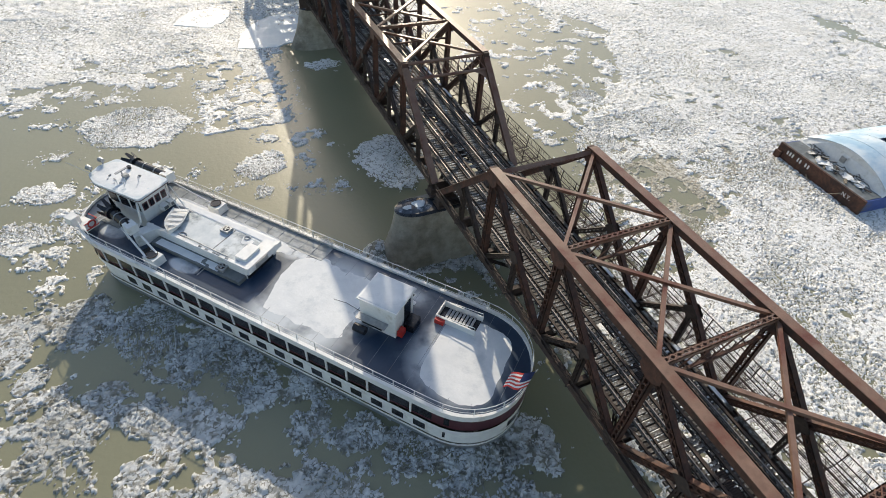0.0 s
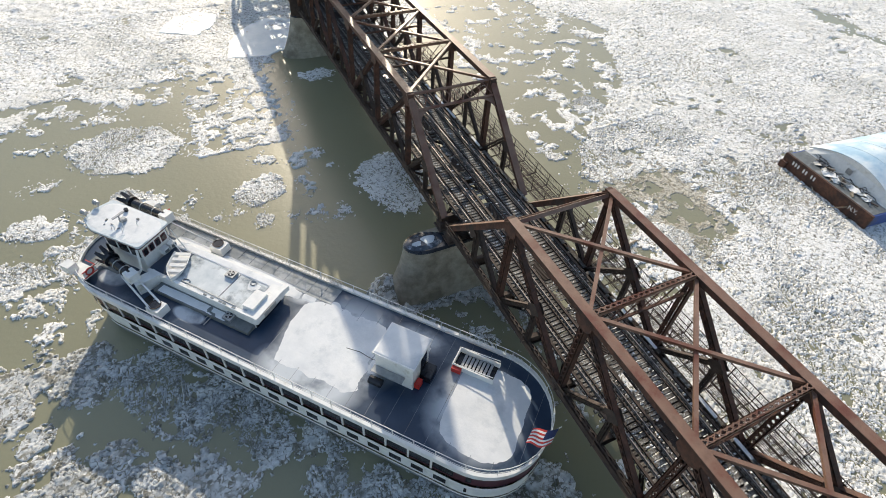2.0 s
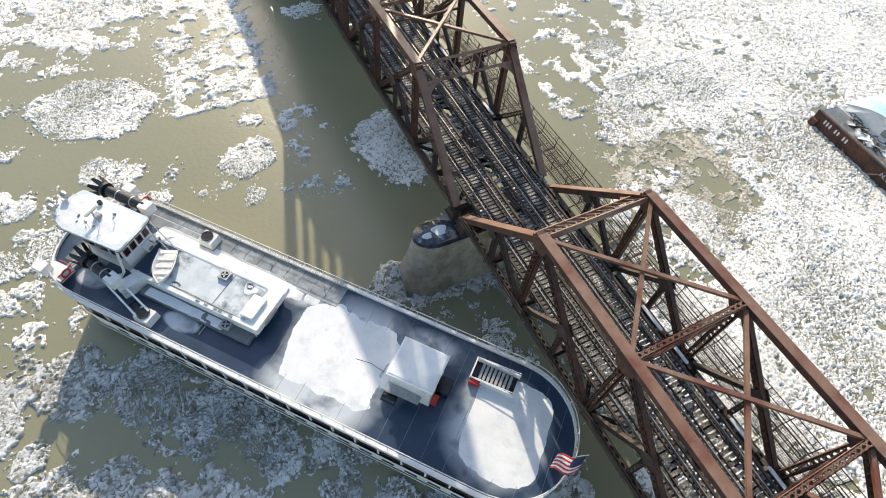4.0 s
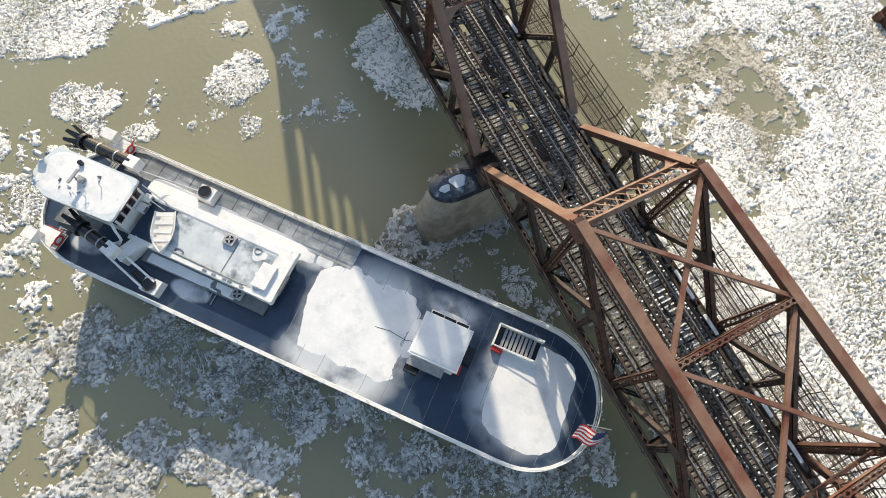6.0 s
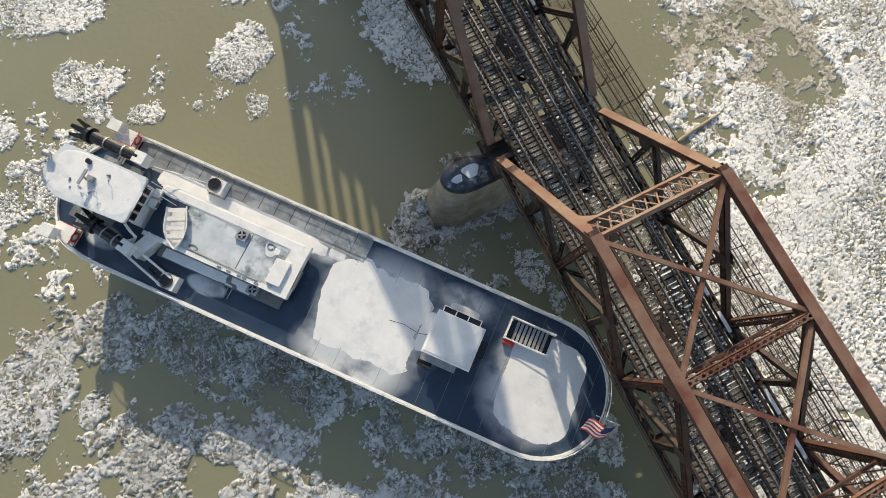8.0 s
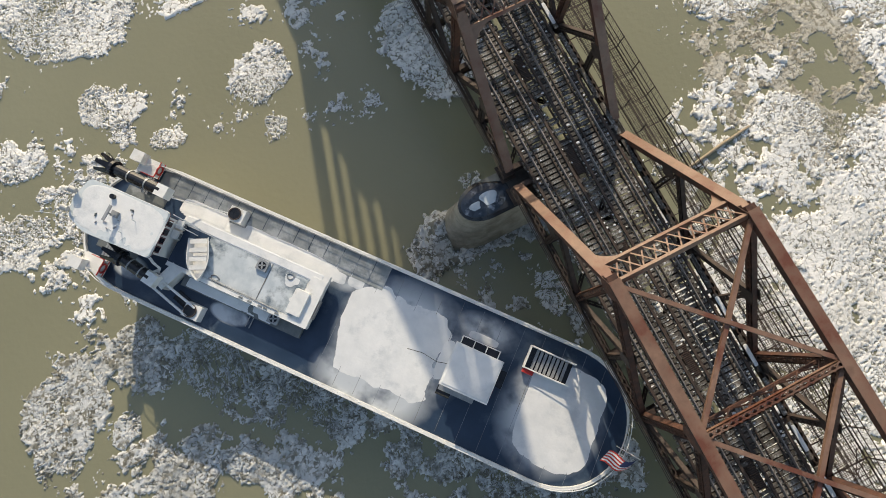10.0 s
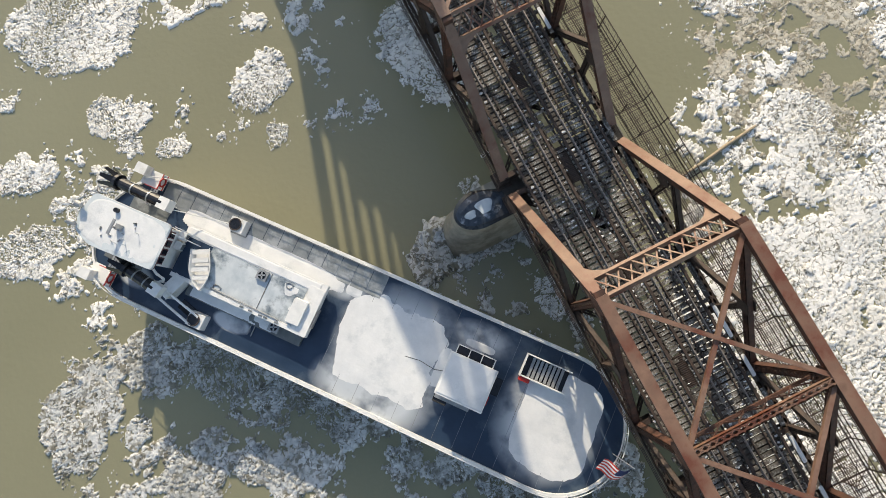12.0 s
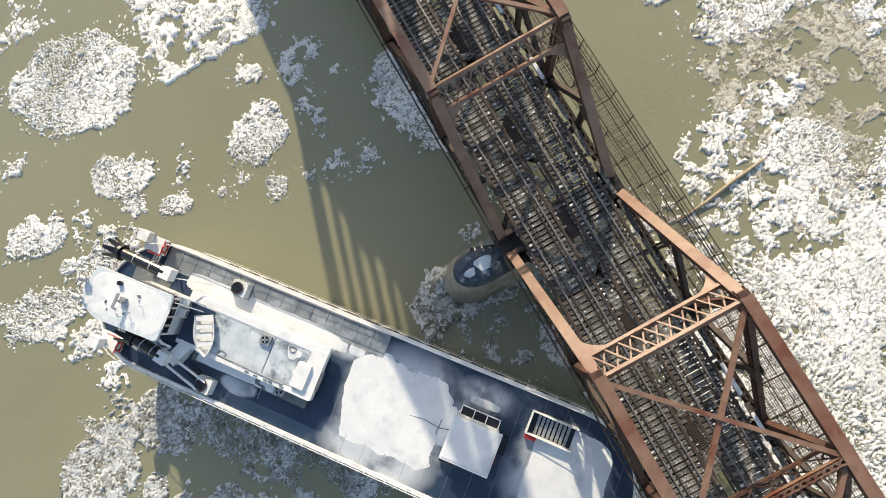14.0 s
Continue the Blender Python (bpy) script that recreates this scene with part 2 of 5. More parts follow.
# ---- building tools ----
class Shape:
    """Collects boxes, beams, tubes and sheets into one mesh."""

    def __init__(self):
        self.v, self.f = [], []

    def add(self, verts, faces):
        n = len(self.v)
        self.v += [tuple(p) for p in verts]
        self.f += [tuple(n + i for i in f) for f in faces]
        return self

    def box(self, c, s, turn=0.0):
        x, y, z = (a / 2 for a in s)
        r = Matrix.Rotation(radians(turn), 3, "Z")
        pts = [Vector(c) + r @ Vector((i * x, j * y, k * z)) for k in (-1, 1) for i, j in ((-1, -1), (1, -1), (1, 1), (-1, 1))]
        return self.add(pts, [(3, 2, 1, 0), (4, 5, 6, 7), (0, 1, 5, 4), (1, 2, 6, 5), (2, 3, 7, 6), (3, 0, 4, 7)])

    def beam(self, p, q, w, h, up=(0, 0, 1), off=(0, 0)):
        """A bar from p to q, w wide across and h deep along up; off shifts it across and along up."""
        p, q = Vector(p), Vector(q)
        d = (q - p).normalized()
        side = d.cross(Vector(up))
        side = side.normalized() if side.length > 1e-4 else Vector((1, 0, 0))
        u = side.cross(d)
        s = side * off[0] + u * off[1]
        pts = [e + s + side * (i * w / 2) + u * (j * h / 2) for e in (p, q) for i, j in ((-1, -1), (1, -1), (1, 1), (-1, 1))]
        return self.add(pts, [(3, 2, 1, 0), (4, 5, 6, 7), (0, 1, 5, 4), (1, 2, 6, 5), (2, 3, 7, 6), (3, 0, 4, 7)])

    def tube(self, pts, r, n=8, caps=True):
        pts = [Vector(p) for p in pts]
        rs = r if isinstance(r, (list, tuple)) else [r] * len(pts)
        rings = []
        for i, p in enumerate(pts):
            d = (pts[min(i + 1, len(pts) - 1)] - pts[max(i - 1, 0)]).normalized()
            a = d.cross(Vector((0, 0, 1)))
            a = a.normalized() if a.length > 1e-3 else Vector((1, 0, 0))
            b = d.cross(a)
            rings += [p + a * (rs[i] * math.cos(k * math.tau / n)) + b * (rs[i] * math.sin(k * math.tau / n)) for k in range(n)]
        faces = [(i * n + k, i * n + (k + 1) % n, (i + 1) * n + (k + 1) % n, (i + 1) * n + k) for i in range(len(pts) - 1) for k in range(n)]
        if caps:
            faces += [tuple(range(n))[::-1], tuple(range((len(pts) - 1) * n, len(pts) * n))]
        return self.add(rings, faces)

    def prism(self, outline, z0, z1, inset=0.0):
        """An outline raised from z0 to z1, its upper rim drawn in by inset."""
        n = len(outline)
        cx, cy = sum(p[0] for p in outline) / n, sum(p[1] for p in outline) / n
        low = [(x, y, z0) for x, y in outline]
        top = []
        for x, y in outline:
            d = math.hypot(x - cx, y - cy) or 1
            top.append((x - (x - cx) / d * inset, y - (y - cy) / d * inset, z1))
        return self.add(low + top, [tuple(range(n))[::-1], tuple(range(n, 2 * n))] + [(i, (i + 1) % n, n + (i + 1) % n, n + i) for i in range(n)])

    def laced(self, p, q, w, h, up=(0, 0, 1), pitch=0.5, faces=(1, -1)):
        """Two channels tied by crossing lacing bars."""
        p, q = Vector(p), Vector(q)
        d = q - p
        for s in (-1, 1):
            self.beam(p, q, 0.06, h, up, (s * (w / 2 - 0.03), 0))
            for e in (-1, 1):
                self.beam(p, q, 0.12, 0.03, up, (s * (w / 2 - 0.06), e * (h / 2 - 0.015)))
        side = d.normalized().cross(Vector(up)).normalized()
        u = side.cross(d.normalized())
        n = max(2, int(d.length / pitch))
        for e in faces:
            for i in range(n):
                for s in (-1, 1):
                    a = p + d * (i / n) + side * (s * (w / 2 - 0.04)) + u * (e * (h / 2 + 0.012 + 0.006 * s))
                    b = p + d * ((i + 1) / n) - side * (s * (w / 2 - 0.04)) + u * (e * (h / 2 + 0.012 + 0.006 * s))
                    self.beam(a, b, 0.06, 0.012, u)
        return self

    def mesh(self, name, material, smooth=False):
        m = bpy.data.meshes.new(name)
        m.from_pydata(self.v, [], self.f)
        m.materials.append(material)
        if smooth:
            m.polygons.foreach_set("use_smooth", [True] * len(m.polygons))
        m.update()
        return m


def part(name, shape, material, parent, label="", smooth=False, kind=""):
    """One mesh object under a thing or under one of its parts."""
    data = shape.mesh(name, material, smooth) if isinstance(shape, Shape) else shape
    ob = new(name, data)
    ob.parent = parent
    return tagged(ob, label=label, kind=kind)


def thing(name, label, category, m=None, group="", kind=""):
    ob = new(name)
    ob.empty_display_size = 0.5
    if m is not None:
        ob.matrix_world = m
    return tagged(ob, label, category, group, kind)


def solo(name, shape, material, label, category, m=None, group="", kind="", smooth=False):
    """A thing that is a single mesh."""
    ob = new(name, shape.mesh(name, material, smooth))
    if m is not None:
        ob.matrix_world = m
    return tagged(ob, label, category, group, kind)


def rounded(pts, r, n=5):
    """An outline with its corners rounded off."""
    out = []
    for i, p in enumerate(pts):
        p, a, b = Vector(p), Vector(pts[i - 1]), Vector(pts[(i + 1) % len(pts)])
        a, b = p + (a - p) * min(0.48, r / (a - p).length), p + (b - p) * min(0.48, r / (b - p).length)
        for k in range(n + 1):
            t = k / n
            q = a * (1 - t) ** 2 + p * (2 * t * (1 - t)) + b * t * t
            out.append((q.x, q.y))
    return out


def hashed(i, j, k):
    x = np.sin(i * 127.1 + j * 311.7 + k * 74.7) * 43758.5453
    return x - np.floor(x)


def smooth_noise(x, y, size, seed):
    """Value noise in 0 to 1."""
    x, y = x / size, y / size
    i, j = np.floor(x), np.floor(y)
    a, b = x - i, y - j
    a, b = a * a * (3 - 2 * a), b * b * (3 - 2 * b)
    h = lambda p, q: hashed(i + p, j + q, seed)
    return (h(0, 0) * (1 - a) + h(1, 0) * a) * (1 - b) + (h(0, 1) * (1 - a) + h(1, 1) * a) * b


def billow(x, y, size, seed):
    return 0.55 * smooth_noise(x, y, size, seed) + 0.3 * smooth_noise(x, y, size * 0.47, seed + 1) + 0.15 * smooth_noise(x, y, size * 0.2, seed + 2)


def cells(x, y, size, seed):
    """Nearest lump of a jittered lattice: distance, distance to the second, its centre and a random number."""
    gx, gy = np.floor(x / size), np.floor(y / size)
    f1, f2 = np.full(x.shape, 9.0), np.full(x.shape, 9.0)
    cx, cy, rnd = np.zeros(x.shape), np.zeros(x.shape), np.zeros(x.shape)
    for di in (-1, 0, 1):
        for dj in (-1, 0, 1):
            i, j = gx + di, gy + dj
            px, py = (i + 0.1 + 0.8 * hashed(i, j, seed)) * size, (j + 0.1 + 0.8 * hashed(i, j, seed + 9)) * size
            d = np.hypot(x - px, y - py) / size
            near = d < f1
            f2 = np.where(near, f1, np.minimum(f2, d))
            f1 = np.where(near, d, f1)
            cx, cy, rnd = np.where(near, px, cx), np.where(near, py, cy), np.where(near, hashed(i, j, seed + 5), rnd)
    return f1, f2, cx, cy, rnd


def sheet_mesh(name, material, x, y, z, keep, smooth=False):
    """A mesh of the lattice squares that touch kept points."""
    ny, nx = x.shape
    k = keep[:-1, :-1] | keep[1:, :-1] | keep[:-1, 1:] | keep[1:, 1:]
    idx = np.arange(nx * ny).reshape(ny, nx)
    quads = np.stack([idx[:-1, :-1][k], idx[:-1, 1:][k], idx[1:, 1:][k], idx[1:, :-1][k]], 1)
    used, inv = np.unique(quads, return_inverse=True)
    inv = inv.reshape(-1, 4)
    pts = np.stack([x.ravel()[used], y.ravel()[used], z.ravel()[used]], 1)
    m = bpy.data.meshes.new(name)
    m.vertices.add(len(pts))
    m.vertices.foreach_set("co", pts.astype(np.float32).ravel())
    m.loops.add(inv.size)
    m.loops.foreach_set("vertex_index", inv.astype(np.int32).ravel())
    m.polygons.add(len(inv))
    m.polygons.foreach_set("loop_start", np.arange(0, inv.size, 4, dtype=np.int32))
    m.polygons.foreach_set("use_smooth", np.full(len(inv), smooth))
    m.update()
    m.validate()
    m.materials.append(material)
    return m


# ---- river ----
water = solo("water", Shape().add([(-2500, -2500, 0), (2500, -2500, 0), (2500, 2500, 0), (-2500, 2500, 0)], [(0, 1, 2, 3)]), WATER, "silty olive-brown winter river water between ice floes", "river", kind="structure")


def ice_height(x, y, lump=0.25, high=1.0, broken=1.0):
    """Rubble: uneven fragments of two sizes parted by narrow crevices, with larger slabs tilted among them."""
    x, y = x + 1.3 * lump * (billow(x, y, lump * 1.3, 3) - 0.5), y + 1.3 * lump * (billow(x, y, lump * 1.3, 6) - 0.5)
    small = billow(x, y, 1.3, 99) > 0.52
    big, fine = cells(x, y, lump, 17), cells(x, y, lump * 0.55, 21)
    f1, f2, cx, cy, r = (np.where(small, q, p) for p, q in zip(big, fine))
    size = np.where(small, 0.6, 1.0) * lump
    g1, g2, bx, by, b = cells(x, y, lump * 2.7, 43)
    tilt = (hashed(np.round(cx, 2), np.round(cy, 2), 2) - 0.5) * (x - cx) + (hashed(np.round(cx, 2), np.round(cy, 2), 4) - 0.5) * (y - cy)
    lean = (hashed(np.round(bx, 2), np.round(by, 2), 6) - 0.5) * (x - bx) + (hashed(np.round(bx, 2), np.round(by, 2), 8) - 0.5) * (y - by)
    h = billow(x, y, 2.6, 41)
    rough = broken * (0.55 + 0.9 * billow(x, y, 9.0, 73)) * np.clip((billow(x, y, 1.7, 67) - 0.36) * 4.5, 0.2, 1.0)
    brim = 1 - np.clip((f2 - f1) / 0.22, 0, 1)
    z = 0.03 + 0.17 * h + rough * (size * (0.15 + 0.6 * r * r) * (1 - brim * brim) + 0.9 * tilt - 0.35 * size * brim ** 4)
    slab = (b < 0.14) & (g1 < 0.42)
    rim = 1 - np.clip((0.42 - g1) / 0.12, 0, 1)
    z = np.where(slab, 0.09 + 0.10 * b / 0.14 + 0.35 * lean + 0.14 * h - 0.06 * rim * rim, z)
    return np.maximum(z * high, 0.02), np.where(slab, bx, cx), np.where(slab, by, cy), small & ~slab


def crevices(x, y, share, size):
    """Short dark slits between fragments, each lying its own way, thick in some stretches and rare in others."""
    a = 6.3 * smooth_noise(x, y, 5.0 * size, 201)
    u, v = x * np.cos(a) + y * np.sin(a), y * np.cos(a) - x * np.sin(a)
    n = np.maximum(0.62 * smooth_noise(u, v * 2.6, 1.5 * size, 203) + 0.38 * smooth_noise(u, v * 2.2, 0.7 * size, 205), 0.62 * smooth_noise(v, u * 2.4, 1.3 * size, 207) + 0.38 * smooth_noise(v, u * 2.0, 0.6 * size, 209))
    return n > 0.87 - 0.24 * share * np.clip(2.6 * billow(x, y, 6.0, 211) - 0.5, 0, 1.4)


def ice(name, x0, x1, y0, y1, step, cover, label, material, kind="", group="", lump=0.36, high=0.9, category="ice", broken=1.0, pile=None, slits=0.0, smooth=True):
    """Ice over a stretch of river: cover(x, y) above a half is ice, fragment by fragment, with a few bits broken off."""
    gx, gy = np.meshgrid(np.arange(x0, x1, step), np.arange(y0, y1, step))
    z, cx, cy, small = ice_height(gx, gy, lump, high, broken)
    if pile:
        z = z + pile(gx, gy)
    c, luck = cover(cx, cy), hashed(np.round(cx, 2), np.round(cy, 2), 31)
    whole = c + 0.6 * (luck - 0.5) > 0.5
    keep = whole | small & (c > -0.9) & (luck > 0.86) & (hashed(np.round(cx, 2), np.round(cy, 2), 77) < 0.75 + 0.45 * c)
    if slits:
        z = np.where(crevices(gx, gy, slits, max(0.5, 3.6 * step)), -0.03, z)
    keep[0, :] = keep[-1, :] = keep[:, 0] = keep[:, -1] = False
    if not keep.any():
        return None
    z = np.where(keep, np.where(whole, z, 0.55 * z), -0.05)
    ob = new(name, sheet_mesh(name, material, gx, gy, z, keep, smooth))
    return tagged(ob, label, category, group, kind)


def ovals(rows, ragged=1.0, soft=0.5, size=2.6):
    """Cover of a set of uneven ovals: rows of centre, half-axes and turn."""

    def cover(x, y):
        wobble = (billow(x, y, size, 7) - 0.5) * 2.4
        best = np.full(x.shape, -9.0)
        for cx, cy, rx, ry, turn in rows:
            c, s = math.cos(radians(turn)), math.sin(radians(turn))
            a, b = ((x - cx) * c + (y - cy) * s) / rx, ((y - cy) * c - (x - cx) * s) / ry
            r = min(rx, ry)
            best = np.maximum(best, (1 - np.sqrt(a * a + b * b)) * r + ragged * wobble * min(1.0, 0.5 * r))
        return np.clip(0.5 + best / soft, -1, 1.5)

    return cover


def clumps(x, y, share, size, seed):
    """Cover that leaves about this share of the water under loose clumps of ice."""
    return np.clip(0.5 + (billow(x, y, size, seed) - (0.72 - 0.44 * share)) * 9, -1, 1.5)


def floes(rows, label, material, ragged=1.0, step=0.075, lump=0.36, high=0.85):
    for row in rows:
        r = 1.5 * max(row[2], row[3]) + 0.6
        ice("ice_floe", row[0] - r, row[0] + r, row[1] - r, row[1] + r, step, ovals([row], ragged), label, material, group="ice floes", lump=lump, high=high, category="ice floe", broken=0.2, slits=1.0)


FLOES = [
    (-30.2, 34.2, 6.2, 5.2, -21), (-29.9, 23.9, 2.8, 1.7, -23), (-30.0, 21.5, 1.1, 0.8, -23), (-17.6, 20.9, 2.9, 2.8, -22), (-20.2, 18.2, 0.7, 0.5, -23),
    (-15.6, 26.4, 1.4, 1.0, -21), (-18.0, 16.0, 0.9, 1.0, -23), (-26.7, 19.1, 1.3, 1.1, -23), (-35.3, 16.5, 2.0, 2.7, -24), (-39.6, 22.8, 3.0, 1.9, -5), (-41.5, 16.0, 3.4, 2.2, -15), (-2.6, 17.2, 4.2, 5.4, -10), (-3.9, 45.0, 2.2, 1.7, 0), (-5.6, 4.4, 0.9, 0.6, -24), (-2.7, 5.8, 0.4, 0.35, -24),
]
floes(FLOES, "rough white floe of rubble ice adrift on brown water", ICE)
NEAR_FLOES = [
    (-38.3, -1.5, 1.2, 1.3, -27), (-30.3, 0.9, 2.3, 3.1, -26), (-26.2, -3.7, 4.2, 2.8, -26), (-22.9, -8.0, 3.1, 2.0, -27), (-19.8, -9.8, 2.0, 1.6, -27), (-35.1, -5.9, 3.0, 1.9, -27), (-30.6, -8.2, 3.2, 2.0, -27),
    (-26.9, -10.6, 1.8, 2.2, -27), (-19.9, -12.9, 1.5, 1.6, -27), (-16.7, -14.9, 1.5, 1.7, -27), (-13.4, -17.4, 2.0, 1.6, -27), (-9.8, -19.9, 3.2, 1.7, -27), (-5.3, -20.2, 2.3, 2.0, -27), (-42.9, 1.5, 3.0, 5.0, -25),
]
floes(NEAR_FLOES, "grey slushy floe of rubble ice beside the boat", DIRTY_ICE, 1.3, high=1.0)
RIGHT_FLOES = [(23.8, 12.5, 2.7, 2.4, -21), (32.7, 9.0, 3.8, 2.3, -21), (40.1, 8.0, 5.0, 1.8, -21), (-3.8, -6.8, 1.4, 1.9, -25), (29.8, 23.2, 2.8, 2.4, -16), (20.9, -2.6, 3.6, 2.5, -30)]
floes(RIGHT_FLOES, "bright white floe of rubble ice near the bridge", ICE)

LOOSE = [
    (-32.9, 19.2, 2.0, 1.4, -23), (-35.1, 21.6, 0.7, 1.6, -23), (-22.5, 18.0, 0.6, 0.35, -23), (-24.7, 21.5, 0.45, 0.8, -23), (-33.4, 24.5, 0.6, 0.4, -23), (-15.1, 15.4, 0.6, 0.45, -23), (-11.5, 25.5, 1.3, 1.9, -21),
    (-9.5, 25.8, 1.0, 1.0, -21), (-11.7, 21.5, 1.0, 1.2, -22), (-12.5, 19.1, 0.6, 0.6, -22), (-12.4, 15.1, 1.8, 1.1, -23),
]
LOOSE += [
    (-9.9, 14.4, 0.9, 0.8, -23), (-8.3, 22.6, 0.6, 0.6, -22), (-35.0, -2.8, 0.5, 0.7, -27), (-29.5, 20.3, 0.9, 0.5, -23), (-34.2, 8.9, 0.6, 1.3, -25), (-37.5, 8.4, 1.2, 1.2, -25), (-38.5, 12.5, 2.0, 1.6, 0), (-37.6, 18.6, 2.0, 0.8, 10), (-39.5, 37.5, 2.2, 1.0, 0), (-39.0, 30.0, 1.8, 0.8, 0),
]
loose_ovals = ovals(LOOSE, 1.2, 0.6, 1.2)
ice("brash_ice", -46, -3, -10, 40, 0.09, lambda x, y: np.minimum(loose_ovals(x, y), clumps(x, y, 0.66, 0.9, 15)), "loose lumps of brash ice on brown water", ICE, kind="stuff", broken=0.4, slits=0.7)
slush_ovals = ovals([(-36.2, 3.6, 3.9, 2.3, -26), (-35.5, 1.1, 2.4, 1.1, -26), (-39.4, 1.0, 0.7, 1.9, -26)], 1.4, 0.6, 1.6)
ice("brash_ice", -46, -28, -6, 10, 0.09, lambda x, y: np.minimum(slush_ovals(x, y), clumps(x, y, 0.9, 1.0, 33)), "brownish slush and brash ice beside the boat", DIRTY_ICE, kind="stuff", broken=0.45, slits=0.8)


def seam(x, y):
    """Where the shaded slush gives way to the packed field."""
    return 1.0 + 9.0 * (billow(x, y, 5.0, 44) - 0.5)


def lower_cover(x, y):
    """Broken slush in the shade under the boat's side and past the bottom of the view."""
    side = (x + 25.2) * 0.755 + (y - 12.2) * 0.656
    d = np.where(side < -14.5, clumps(x, y, 0.62, 3.2, 53), clumps(x, y, 0.42, 1.6, 57))
    d = np.where(side < -27.0, clumps(x, y, 0.85, 4.0, 53), d)
    d = np.where((x > -13) & (side < -9.5), clumps(x, y, np.interp(x, [-13, -2, 6], [0.68, 0.78, 1.0]), 2.4, 29), d)
    d = np.where(x > seam(x, y), -1, d)
    for cx, cy, rx, ry, turn in ((-22.9, -12.9, 1.9, 2.6, -20), (-33.4, -2.2, 2.8, 1.7, -25), (-31.3, 6.0, 1.8, 3.2, 0), (-34.6, 7.4, 3.2, 1.6, 0)):
        c, s = math.cos(radians(turn)), math.sin(radians(turn))
        a, b = ((x - cx) * c + (y - cy) * s) / rx, ((y - cy) * c - (x - cx) * s) / ry
        d = np.where(np.hypot(a, b) < 0.8 + 0.4 * billow(x, y, 1.8, 5), -1, d)
    return np.where((side > -9.3) | (x < -34) & (y > -3), -1, d)


ice("brash_ice", -58, 7, -48, 8, 0.105, lower_cover, "broken grey slush ice packed beside the boat", DIRTY_ICE, kind="stuff", broken=0.55, slits=0.9)


def shaded_cover(x, y):
    """Thin brash on the dark water between the stern, the pier and the truss."""
    side = (x + 25.2) * 0.755 + (y - 12.2) * 0.656
    inside = np.minimum(np.minimum(side - 0.4, -1.0 - y), np.minimum(y + 22, 7.5 - x))
    return np.minimum(np.clip(0.5 + inside, -1, 1.5), clumps(x, y, 0.22, 1.1, 63))


ice("brash_ice", -12, 8, -23, 0, 0.085, shaded_cover, "thin grey brash ice on dark water beside the pier", DIRTY_ICE, kind="stuff", lump=0.26)


def right_cover(x, y):
    """Packed ice beyond the bridge; loose brash and open water nearer the channel."""
    edge = np.interp(x, [-2, 4, 10, 17.7, 23, 26, 32.7, 38, 46, 60], [-14, -10.5, -9.5, -9.5, -7.3, -5.4, -2.8, -0.6, 1.6, 6])
    packed = np.clip(0.5 + (edge - y + 6.5 * (billow(x, y, 4.5, 61) - 0.5)) * 1.5, -1, 1.5)
    packed = np.minimum(packed, np.where(x < 6, clumps(x, y, np.interp(x, [-13, -2, 6], [0.68, 0.78, 1.0]), 2.4, 29), clumps(x, y, np.interp(x, [6, 12], [1.0, 1.2]) - 0.22 * np.clip((billow(x, y, 10.0, 35) - 0.5) * 4, 0, 1), 2.2, 19)))
    packed = np.where(x > seam(x, y), packed, -1)
    loose = np.full(x.shape, -1.0)
    for cx, cy, rx, ry, share in ((25.6, 9.4, 6.5, 2.6, 0.85), (15.1, 0.6, 3.4, 2.0, 0.6), (19.8, 1.8, 4.2, 1.5, 0.55), (19.6, -7.2, 4.0, 3.0, 0.85), (12.0, -5.5, 4.5, 5.0, 0.6), (17.7, 16.2, 1.5, 0.9, 0.7), (17.6, 14.3, 0.8, 0.7, 0.8)):
        inside = 1 - np.hypot((x - cx) / rx, (y - cy) / ry)
        loose = np.maximum(loose, np.minimum(np.clip(0.5 + 2 * inside, -1, 1.5), clumps(x, y, share, 0.9, 71)))
    bank = np.interp(y, [10, 14, 20, 26, 44, 56], [20, 21, 29, 38, 50, 42])
    shore = x - bank + 5.0 * (billow(x, y, 5.0, 13) - 0.5)
    beyond = y > 12.5 - 0.12 * (x - 24)
    beyond_cover = np.maximum(np.minimum(np.clip(0.5 + 0.8 * shore, -1, 1.5), clumps(x, y, 1.12, 5.0, 83)), np.where(x > 17, clumps(x, y, 0.27, 1.8, 85), -1))
    middle = (x > 30) & (y < 12)
    return np.maximum(packed, np.maximum(loose, np.where(beyond, beyond_cover, np.where(middle, clumps(x, y, 0.86, 1.4, 47), -1))))


ice("ice_field", -6, 47, -46, 18, 0.105, right_cover, "bright field of packed white rubble ice beyond the bridge", ICE, kind="stuff", broken=0.17, slits=0.85)
ice("ice_field", 46.3, 80.6, -50, 18, 0.17, right_cover, "bright field of packed white rubble ice beyond the bridge", ICE, kind="stuff", broken=0.17, slits=0.75, lump=0.36)
ice("ice_field", 12, 80.6, 17.2, 62.8, 0.2, right_cover, "bright field of packed white rubble ice beyond the bridge", ICE, kind="stuff", broken=0.17, slits=0.6, lump=0.42)
ice("ice_field", 79, 131, -60, 63, 0.36, lambda x, y: clumps(x, y, 1.0, 7, 5), "far ice field that covers the river", ICE, kind="stuff", broken=0.6, lump=0.75)
ice("ice_field", 127.5, 240, -70, 200, 0.9, lambda x, y: clumps(x, y, 1.05, 14, 5), "far ice field that covers the river", ICE, kind="stuff", broken=0.6, lump=1.7)
